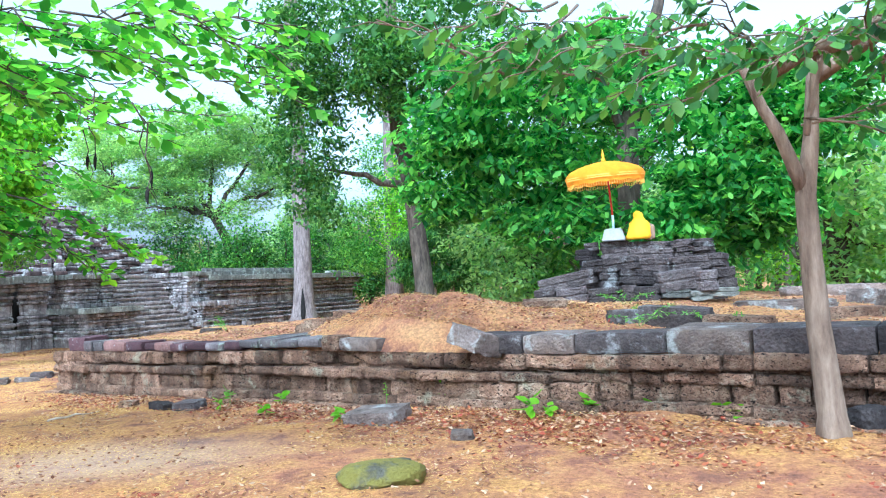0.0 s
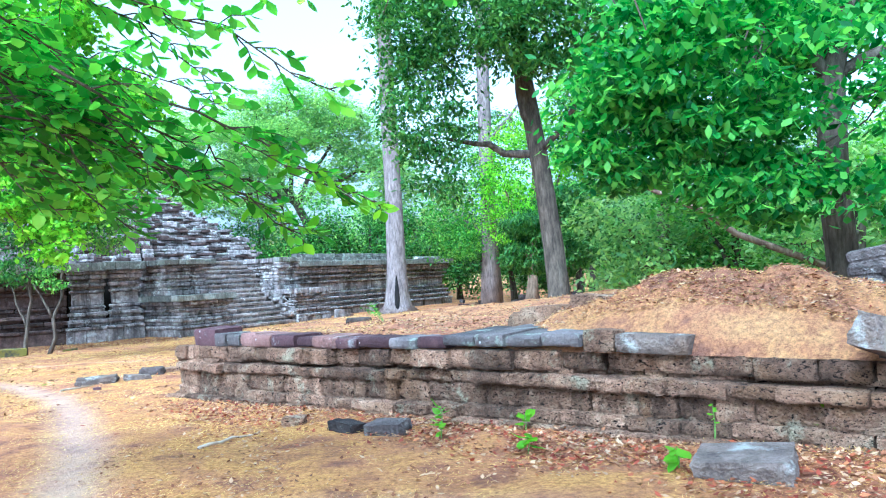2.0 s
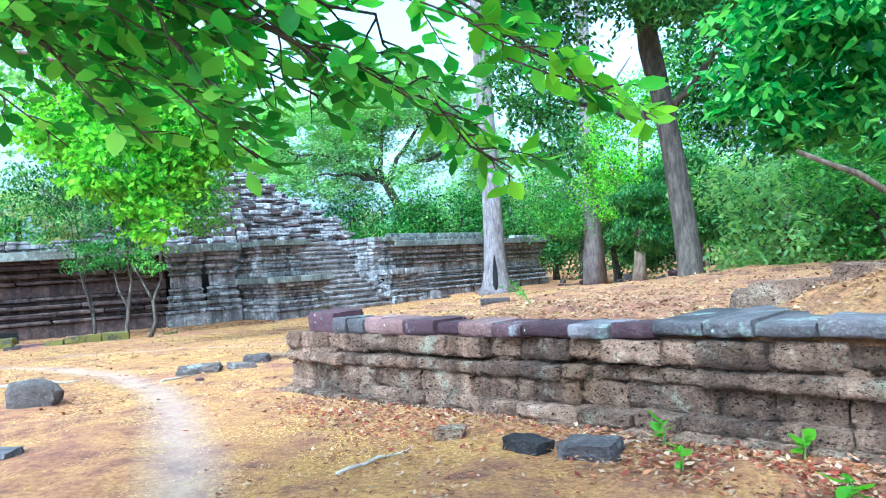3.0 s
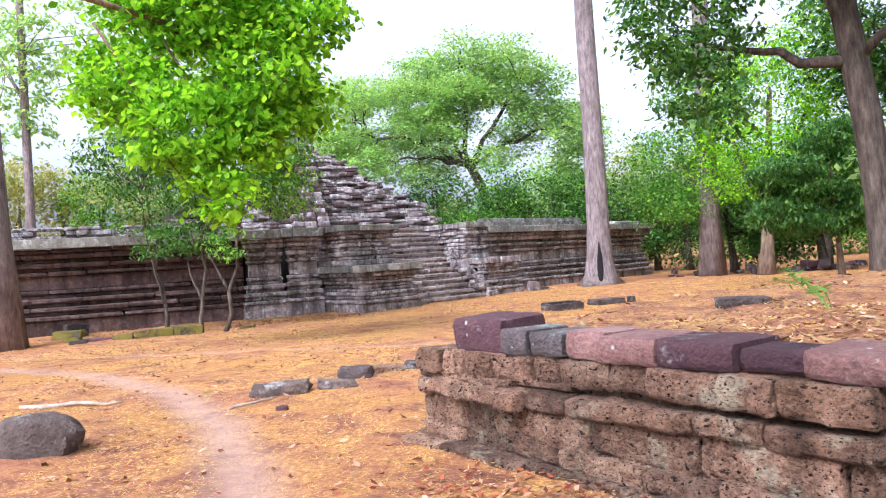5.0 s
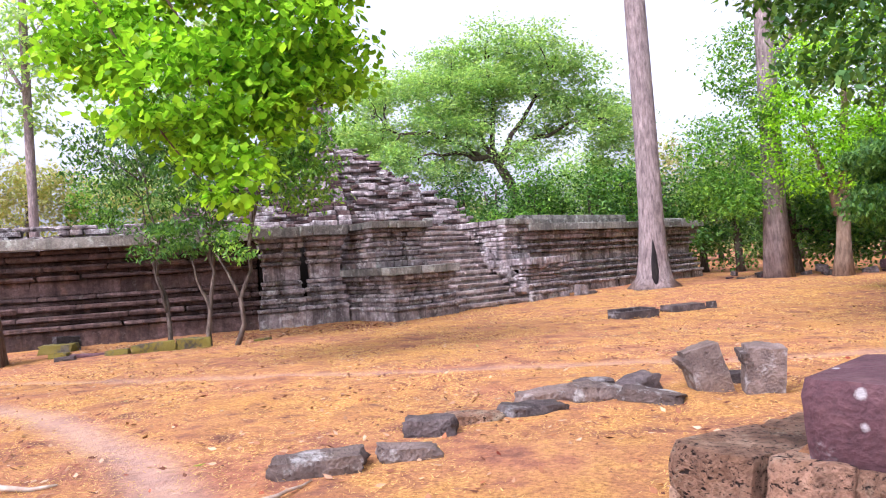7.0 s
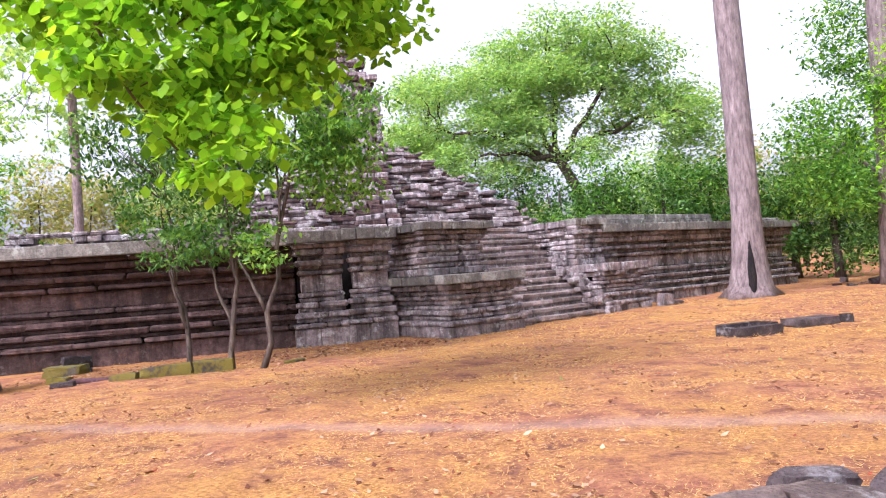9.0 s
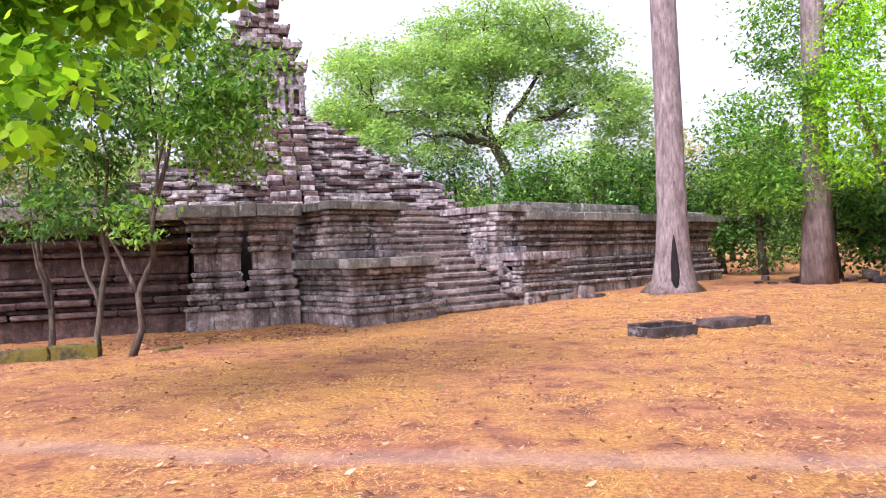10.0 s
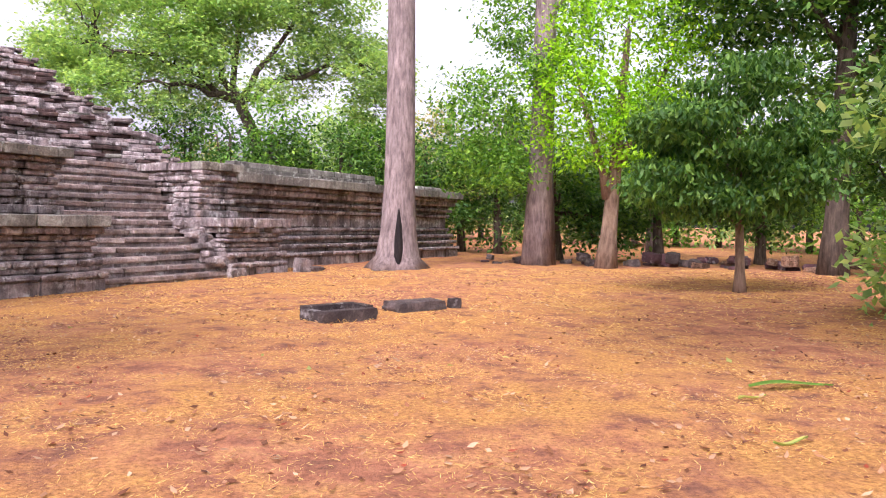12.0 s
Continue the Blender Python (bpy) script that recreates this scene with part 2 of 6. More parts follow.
# ---------- helpers for meshes ----------
def link_mesh(name, me, material, parent=None, label=""):
    if material:
        me.materials.clear()
        me.materials.append(material)
    ob = new(name, me)
    if parent:
        ob.parent = parent
    if label:
        ob["label"] = label
    return ob


def part(name, bm, material, parent=None, label="", smooth=False):
    me = bpy.data.meshes.new(name)
    bm.to_mesh(me)
    bm.free()
    if smooth:
        me.polygons.foreach_set("use_smooth", [True] * len(me.polygons))
    return link_mesh(name, me, material, parent, label)


def mesh_from(name, verts, faces_n, smooth=False):
    """A mesh from an (N,3) array and an (M,k) index array."""
    me = bpy.data.meshes.new(name)
    v = np.asarray(verts, dtype=np.float32)
    f = np.asarray(faces_n, dtype=np.int32)
    k = f.shape[1]
    me.vertices.add(len(v))
    me.vertices.foreach_set("co", v.ravel())
    me.loops.add(f.size)
    me.loops.foreach_set("vertex_index", f.ravel())
    me.polygons.add(len(f))
    me.polygons.foreach_set("loop_start", np.arange(0, f.size, k, dtype=np.int32))
    me.polygons.foreach_set("loop_total", np.full(len(f), k, dtype=np.int32))
    if smooth:
        me.polygons.foreach_set("use_smooth", np.ones(len(f), dtype=bool))
    me.update(calc_edges=True)
    return me


def empty(name, loc=(0, 0, 0)):
    ob = new(name)
    ob.location = loc
    ob.empty_display_size = 0.1
    return ob


def stone_bm(lx, ly, lz, bev, jit, rng, base=False):
    """A worn block: bevelled box with uneven corners, origin at its middle (or under it)."""
    bm = bmesh.new()
    bmesh.ops.create_cube(bm, size=1.0)
    for v in bm.verts:
        v.co = Vector((v.co.x * lx, v.co.y * ly, (v.co.z + (0.5 if base else 0)) * lz))
        v.co += Vector((rng.uniform(-1, 1) * jit * lx, rng.uniform(-1, 1) * jit * ly, rng.uniform(-1, 1) * jit * lz))
    b = min(bev, 0.3 * min(lx, ly, lz))
    bmesh.ops.bevel(bm, geom=list(bm.edges), offset=b, segments=1, affect="EDGES", profile=0.6)
    for v in bm.verts:
        v.co += Vector([rng.uniform(-1, 1) * b * 0.35 for _ in range(3)])
    return bm


BLOCKS = {}
block_rng = random.Random(5)


def block_mesh(lx, ly, lz, bev=0.025, jit=0.025, variants=3):
    """Shared meshes for alike blocks, sizes rounded to 4 cm."""
    key = (round(lx / 0.04), round(ly / 0.06), round(lz / 0.03), round(bev, 3), block_rng.randrange(variants))
    if key not in BLOCKS:
        bm = stone_bm(max(key[0], 1) * 0.04, max(key[1], 1) * 0.06, max(key[2], 1) * 0.03, bev, jit, block_rng)
        me = bpy.data.meshes.new("block")
        bm.to_mesh(me)
        bm.free()
        BLOCKS[key] = me
    return BLOCKS[key]


def eroded_mesh(lx, ly, lz, wear=1.0, variants=6):
    """Shared meshes for pitted blocks whose faces are eaten away and whose edges are rounded."""
    key = (wear, round(lx / 0.05), round(ly / 0.1), round(lz / 0.02), block_rng.randrange(variants))
    if key not in BLOCKS:
        sx, sy, sz = key[1] * 0.05, key[2] * 0.1, key[3] * 0.02
        bm = bmesh.new()
        bmesh.ops.create_cube(bm, size=2.0)
        bmesh.ops.subdivide_edges(bm, edges=[e for e in bm.edges if abs(e.verts[0].co.x - e.verts[1].co.x) > 1], cuts=8, use_grid_fill=True)
        bmesh.ops.subdivide_edges(bm, edges=[e for e in bm.edges if abs(e.verts[0].co.z - e.verts[1].co.z) > 1], cuts=4, use_grid_fill=True)
        o = Vector([block_rng.uniform(0, 90) for _ in range(3)])
        for v in bm.verts:
            c = v.co.copy()
            p = Vector((c.x * sx / 2, c.y * sy / 2, c.z * sz / 2))
            edge = max(0.0, abs(c.z) - 0.45) / 0.55
            ends = max(0.0, abs(c.x) - 0.6) / 0.4
            p.y *= 1 - (0.02 * edge ** 3 + 0.016 * ends ** 3) * 2 / sy
            p.z *= 1 - 0.05 * ends ** 3
            n = noise.noise_vector(p * 5.0 + o) * 0.014 + noise.noise_vector(p * 16 + o) * 0.016
            p += Vector((n.x * 0.5, n.y * 1.6, n.z * 0.8)) * wear
            v.co = p
        me = bpy.data.meshes.new("block")
        bm.to_mesh(me)
        bm.free()
        me.polygons.foreach_set("use_smooth", [True] * len(me.polygons))
        me.set_sharp_from_angle(angle=radians(48))
        BLOCKS[key] = me
    return BLOCKS[key]


def place_block(name, parent, x, y, z, lx, ly, lz, az, material, bev=0.025, jit=0.025, tilt=(0, 0), wear=0.0):
    """A block with its middle at x, y, z and its length along az degrees."""
    me = eroded_mesh(lx, ly, lz, wear) if wear else block_mesh(lx, ly, lz, bev, jit)
    if not me.materials:
        me.materials.append(None)
    ob = new(name, me)
    ob.material_slots[0].link = "OBJECT"
    ob.material_slots[0].material = material
    ob.matrix_world = pose(x, y, z, tilt[0], tilt[1], az)
    ob.parent = parent
    return ob


# ---------- ground ----------
HEIGHTS = [(0, 0, 0.0), (-0.5, 5.5, -0.06), (-1.0, 8.0, -0.05), (3.0, 6.0, -0.06), (6, 3, -0.05), (-3.7, 9.7, -0.12), (-7.3, 13.7, -0.24), (-4, 5, -0.1), (-6.5, 9.8, -0.2),
           (-11, 16.7, -0.42), (-10.6, 13, -0.3), (-9.6, 17.3, -0.4), (-8, 19, -0.42), (-9, 24.4, -0.65), (-9.2, 31, -0.76), (-6.9, 33.4, -0.76), (-16.5, 34, -0.82), (-12.1, 42.5, -0.78),
           (-8.6, 44.5, -0.64), (-6.6, 54.7, -0.7), (-3.2, 47.5, -0.58), (-21.8, 33.8, -0.95), (-26, 29.5, -0.95), (-20, 28.8, -0.9), (0.5, 37, -0.56), (-7, 19, -0.45), (6, 44, -0.5), (-16, 22, -0.65)]
HP = np.array(HEIGHTS)
# corner and directions of the low platform: along its front, and back from it
PL, PW, PN = Vector((-7.3, 13.8)), Vector((0.811, -0.585)), Vector((0.585, 0.811))


def ground_z(x, y):
    x, y = np.asarray(x, float), np.asarray(y, float)
    d2 = (x[..., None] - HP[:, 0]) ** 2 + (y[..., None] - HP[:, 1]) ** 2
    w = np.exp(-d2 / (2 * 4.0 ** 2)) + 1e-4 / (1 + d2 / 100)
    s = (x - PL.x) * PW.x + (y - PL.y) * PW.y
    b = (x - PL.x) * PN.x + (y - PL.y) * PN.y
    bank = 0.13 * np.clip((s - 7.5) / 4, 0, 1) * np.exp(-(np.minimum(b + 0.15, 0) / 0.6) ** 2) * np.exp(-(np.maximum(s - 16, 0) / 2) ** 2)
    return (w * HP[:, 2]).sum(-1) / w.sum(-1) + bank


def gz(x, y):
    return float(ground_z(x, y))


TRAIL = [(-5.2, 7.4), (-6.4, 9.7), (-7.4, 11.2), (-8.3, 12.6), (-9.7, 14.4), (-11.7, 16.2), (-15, 18.2), (-20, 20)]
CROSS = [(-24, 22.6), (-17, 21.4), (-12, 21.25), (-8, 21.8), (-4, 22.7), (3, 25)]


def trail_dist(x, y, line):
    best = np.full(np.shape(x), 1e9)
    for (ax, ay), (bx, by) in zip(line, line[1:]):
        dx, dy = bx - ax, by - ay
        k = np.clip(((x - ax) * dx + (y - ay) * dy) / (dx * dx + dy * dy), 0, 1)
        best = np.minimum(best, np.hypot(x - ax - k * dx, y - ay - k * dy))
    return best


def build_ground():
    def axis(lo, hi, fine_lo, fine_hi, step):
        a = list(np.arange(fine_lo, fine_hi, step))
        s, p = step, fine_hi
        while p < hi:
            a.append(p)
            s *= 1.22
            p += s
        a.append(hi)
        s, p, left = step, fine_lo, []
        while p > lo:
            s *= 1.22
            p -= s
            left.append(max(p, lo))
        return np.array(sorted(set(left)) + a)
    xs, ys = axis(-1500, 1500, -26, 12, 0.2), axis(-1500, 1500, -3, 46, 0.2)
    X, Y = np.meshgrid(xs, ys)
    rs = np.random.RandomState(3)
    Z = ground_z(X, Y)
    for a, wl_ in ((0.012, 1.7), (0.01, 0.7), (0.012, 4.3)):
        for _ in range(3):
            th, ph = rs.uniform(0, 6.28), rs.uniform(0, 6.28)
            Z = Z + a * 0.6 * np.sin((X * math.cos(th) + Y * math.sin(th)) * 6.28 / wl_ + ph)
    worn = np.exp(-(trail_dist(X, Y, TRAIL) / 0.3) ** 2)
    worn = np.maximum(worn, 0.75 * np.exp(-(trail_dist(X, Y, CROSS) / 0.28) ** 2))
    worn = np.maximum(worn, 0.9 * np.exp(-((X + 3.3) ** 2 / 3.2 + (Y - 6.9) ** 2 / 0.8)))
    Z = Z - 0.035 * worn
    nx, ny = len(xs), len(ys)
    i = np.arange(nx * ny).reshape(ny, nx)
    q = np.stack([i[:-1, :-1], i[:-1, 1:], i[1:, 1:], i[1:, :-1]], -1).reshape(-1, 4)
    me = mesh_from("ground", np.stack([X, Y, Z], -1).reshape(-1, 3), q, True)
    me.attributes.new("worn", "FLOAT", "POINT").data.foreach_set("value", worn.ravel().astype(np.float32))
    tagged(link_mesh("ground", me, EARTH), "orange trodden earth with dry straw and a pale footpath", "ground", kind="structure")


build_ground()

# ---------- temple terrace ----------
# the stair block's own axes: u along the front, inn into the terrace
B0, U, INN = Vector((-16.55, 34.14)), Vector((0.47, 0.8827)), Vector((-0.8827, 0.47))
AZ_U = math.degrees(math.atan2(U.y, U.x))
L0, LD = Vector((-21.8, 34.0)), Vector((0.77, 0.638))
AZ_L = math.degrees(math.atan2(LD.y, LD.x))
MOULDING = [(0.42, 0.36), (0.12, 0.42), (0.10, 0.24), (0.13, 0.34), (0.10, 0.14), (0.13, 0.26), (0.10, 0.06), (0.12, 0.12), (0.38, 0.0), (0.12, 0.12), (0.09, 0.02), (0.13, 0.2),
            (0.10, 0.08), (0.16, 0.28), (0.12, 0.34), (0.26, 0.5)]


def deeper(profile, k):
    """The same courses with their projections scaled."""
    return [(h, off * k) for h, off in profile]


def course_wall(parent, p0, d, length, z0, z1, profile, mean_len, rng, depth=0.5, grow=1.0, top_mat=None, skip=0.0, slip=0.02, material=None, ends=(0.0, 0.0)):
    """Courses of blocks along d from p0 (face line); outward is to the right of d. Offsets of the profile push courses outward."""
    out = Vector((d.y, -d.x))
    az = math.degrees(math.atan2(d.y, d.x))
    total = sum(h for h, _ in profile)
    z = z0
    for n_c, (h, off) in enumerate(profile):
        hh = h * (z1 - z0) / total
        top = n_c == len(profile) - 1
        s, e = -off * ends[0], length + off * ends[1]
        while s < e - 0.05:
            ln = min(mean_len * rng.uniform(0.6, 1.45) * (0.8 if h < 0.13 else 1.0), e - s)
            if e - s - ln < 0.25:
                ln = e - s
            if rng.random() >= skip or n_c < 2:
                o = off * grow + rng.uniform(-slip, slip)
                c = p0 + d * (s + ln / 2) + out * (o - depth / 2)
                place_block("stone_block", parent, c.x, c.y, z + hh / 2, ln - 0.012, depth, hh - 0.008, az + rng.uniform(-0.4, 0.4),
                            (top_mat if top and top_mat else material or SANDSTONE), 0.045 if 0.11 < h < 0.19 else 0.02)
            s += ln
        z += hh


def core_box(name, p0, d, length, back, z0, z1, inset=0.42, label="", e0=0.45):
    """The solid core behind the blocks, near-black for the shade in the gaps."""
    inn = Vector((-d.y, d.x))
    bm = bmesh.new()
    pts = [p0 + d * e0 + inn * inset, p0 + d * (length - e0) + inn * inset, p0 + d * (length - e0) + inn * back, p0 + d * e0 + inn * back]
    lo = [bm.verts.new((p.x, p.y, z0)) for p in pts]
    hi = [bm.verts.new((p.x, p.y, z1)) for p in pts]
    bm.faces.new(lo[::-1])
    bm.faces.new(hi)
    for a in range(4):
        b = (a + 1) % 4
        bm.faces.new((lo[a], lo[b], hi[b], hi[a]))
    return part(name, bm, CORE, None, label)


def uv(u, i):
    return B0 + U * u + INN * i


rng = random.Random(11)
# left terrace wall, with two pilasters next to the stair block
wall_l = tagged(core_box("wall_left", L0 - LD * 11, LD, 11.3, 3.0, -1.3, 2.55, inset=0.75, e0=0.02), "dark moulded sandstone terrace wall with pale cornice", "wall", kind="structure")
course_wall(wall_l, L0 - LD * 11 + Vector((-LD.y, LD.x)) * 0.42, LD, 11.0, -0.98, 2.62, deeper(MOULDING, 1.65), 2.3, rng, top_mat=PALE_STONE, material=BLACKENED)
wall_p = tagged(core_box("wall_pilaster", L0, LD, 3.6, 3.0, -1.3, 2.54, inset=0.5, e0=0.1), "projecting moulded sandstone pilasters of the terrace wall", "wall", kind="structure")
course_wall(wall_p, L0 + LD * 0.12 + Vector((LD.y, -LD.x)) * 0.32, LD, 1.3, -0.95, 2.63, deeper(MOULDING, 1.3), 0.75, rng, top_mat=PALE_STONE, ends=(0.6, 0.3))
course_wall(wall_p, L0 + LD * 1.72 + Vector((LD.y, -LD.x)) * 0.5, LD, 1.15, -0.92, 2.64, deeper(MOULDING, 1.3), 0.7, rng, top_mat=PALE_STONE, ends=(0.6, 0.3))
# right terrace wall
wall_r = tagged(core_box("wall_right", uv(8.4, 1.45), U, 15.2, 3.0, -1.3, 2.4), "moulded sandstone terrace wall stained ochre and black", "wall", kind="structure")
course_wall(wall_r, uv(8.4, 1.72), U, 15.2, -0.9, 2.5, deeper(MOULDING, 1.45), 1.7, rng, top_mat=PALE_STONE, ends=(0, 0.7))
PARAPET = [(0.2, 0.0), (0.2, -0.06)]
course_wall(wall_r, uv(9.2, 2.0), U, 8.4, 2.5, 2.93, PARAPET, 0.7, rng, depth=0.4, skip=0.1, material=PALE_STONE)
course_wall(wall_r, uv(20.6, 1.7), U, 2.9, 2.5, 2.68, [(0.18, 0.0)], 0.8, rng, depth=0.4, material=PALE_STONE)

# stair block: two stepped cheeks beside a flight of fourteen steps
WING = [(0.34, 0.2), (0.17, 0.26), (0.15, 0.12), (0.15, 0.18), (0.14, 0.04), (0.17, 0.0), (0.14, 0.08), (0.16, 0.04), (0.18, 0.18), (0.28, 0.28)]
UPPER = [(0.22, 0.14), (0.17, 0.03), (0.18, 0.08), (0.17, 0.0), (0.18, 0.07), (0.16, 0.02), (0.17, 0.12), (0.14, 0.17), (0.24, 0.28)]
wing_l = tagged(core_box("stair_cheek_low", uv(0, 0), U, 2.68, 4.0, -1.3, 0.9), "stepped sandstone stair cheek with lichened ledges", "wall", kind="structure")
course_wall(wing_l, uv(0, 0.2), U, 2.66, -0.86, 1.0, deeper(WING, 1.4), 0.62, rng, top_mat=PALE_STONE, ends=(1, 0.5))
course_wall(wing_l, uv(0.2, 3.9), -INN, 3.7, -0.86, 1.0, deeper(WING, 1.4), 0.62, rng, top_mat=PALE_STONE, ends=(0, 1))
wing_u = tagged(core_box("stair_cheek_upper", uv(0.12, 1.0), U, 2.2, 4.5, 0.8, 2.5), "upper sandstone stair cheek with pale capping slab", "wall", kind="structure")
course_wall(wing_u, uv(0.1, 1.2), U, 2.2, 1.0, 2.62, deeper(UPPER, 1.5), 0.6, rng, top_mat=PALE_STONE, ends=(1, 0.6))
course_wall(wing_u, uv(0.3, 4.4), -INN, 3.2, 1.0, 2.62, deeper(UPPER, 1.5), 0.6, rng, top_mat=PALE_STONE, ends=(0, 1))
wing_r = tagged(core_box("stair_cheek_ruined", uv(6.8, 0.3), U, 2.6, 3.0, -1.3, 0.7), "collapsed sandstone stair cheek with loose stepped blocks", "wall", kind="structure")
course_wall(wing_r, uv(7.0, 0.2), U, 2.4, -0.84, 1.0, WING, 0.5, rng, ends=(0, 0.8), skip=0.1, slip=0.08)
course_wall(wing_r, uv(7.15, 3.4), -INN, 3.2, -0.84, 1.0, WING, 0.5, rng, skip=0.12, slip=0.09)
wing_ru = tagged(core_box("stair_cheek_ruined_top", uv(6.9, 1.4), U, 1.6, 3.0, 0.5, 2.5), "upper part of the collapsed stair cheek", "wall", kind="structure")
course_wall(wing_ru, uv(6.98, 1.3), U, 1.4, 1.0, 2.7, UPPER, 0.5, rng, top_mat=PALE_STONE, ends=(0.3, 0.8), slip=0.08)
course_wall(wing_ru, uv(7.2, 4.4), -INN, 3.1, 1.0, 2.68, UPPER, 0.55, rng, slip=0.07)
# slumped blocks beside the ruined cheek
for k in range(46):
    u_, i_ = 6.55 + rng.random() * 0.8, 0.15 + rng.random() * 2.2
    p = uv(u_, i_)
    zz = -0.62 + i_ * 0.86 + rng.uniform(-0.05, 0.2)
    place_block("stone_block", wing_r, p.x, p.y, zz, rng.uniform(0.3, 0.6), rng.uniform(0.3, 0.5), rng.uniform(0.15, 0.24), AZ_U + rng.uniform(-25, 25), SANDSTONE, 0.03, 0.06,
                (rng.uniform(-12, 12), rng.uniform(-12, 12)))
STEPS, RISE0, RISE1 = 14, -0.84, 2.62
stairs = tagged(core_box("staircase", uv(2.0, 3.9), U, 5.6, 2.0, -1.3, 2.2), "steep worn sandstone staircase with fourteen treads", "stairs", kind="structure")
for k in range(STEPS):
    z1 = RISE0 + (RISE1 - RISE0) * (k + 1) / STEPS
    i0 = 0.15 + k * 0.29
    s, e = 2.45, 7.1
    while s < e - 0.05:
        ln = min(rng.uniform(1.2, 2.6), e - s)
        if e - s - ln < 0.3:
            ln = e - s
        p = uv(s + ln / 2, i0 + 0.35 + rng.uniform(-0.015, 0.015))
        place_block("tread_block", stairs, p.x, p.y, z1 - 0.075 + rng.uniform(-0.012, 0.012), ln - 0.012, 0.72, 0.15, AZ_U + rng.uniform(-0.7, 0.7), STEPSTONE, 0.03, 0.04, (rng.uniform(-1, 1), rng.uniform(-0.6, 0.6)))
        p = p + INN * 0.06
        place_block("riser_block", stairs, p.x, p.y, z1 - 0.21, ln + 0.02, 0.72, 0.13, AZ_U, SANDSTONE, 0.01)
        s += ln


# top of the terrace
def flat_poly(name, pts, z, material, label):
    bm = bmesh.new()
    f = bm.faces.new([bm.verts.new((x, y, z)) for x, y in pts])
    r = bmesh.ops.extrude_face_region(bm, geom=[f])
    for v in r["geom"]:
        if isinstance(v, bmesh.types.BMVert):
            v.co.z -= 0.3
    bmesh.ops.recalc_face_normals(bm, faces=bm.faces)
    return tagged(part(name, bm, material), label, "terrace", kind="structure")


far_l, far_r = L0 - LD * 11 + Vector((-LD.y, LD.x)) * 0.4, uv(23.2, 1.8)
pts = [far_l, L0 + LD * 3 + Vector((-LD.y, LD.x)) * 0.4, uv(0.6, 4.4), uv(8.0, 4.0), uv(8.6, 1.9), far_r, uv(23.2, 30), uv(-12, 30)]
flat_poly("terrace_top", [(p.x, p.y) for p in pts], 2.46, SANDSTONE, "paved sandstone top of the temple terrace")


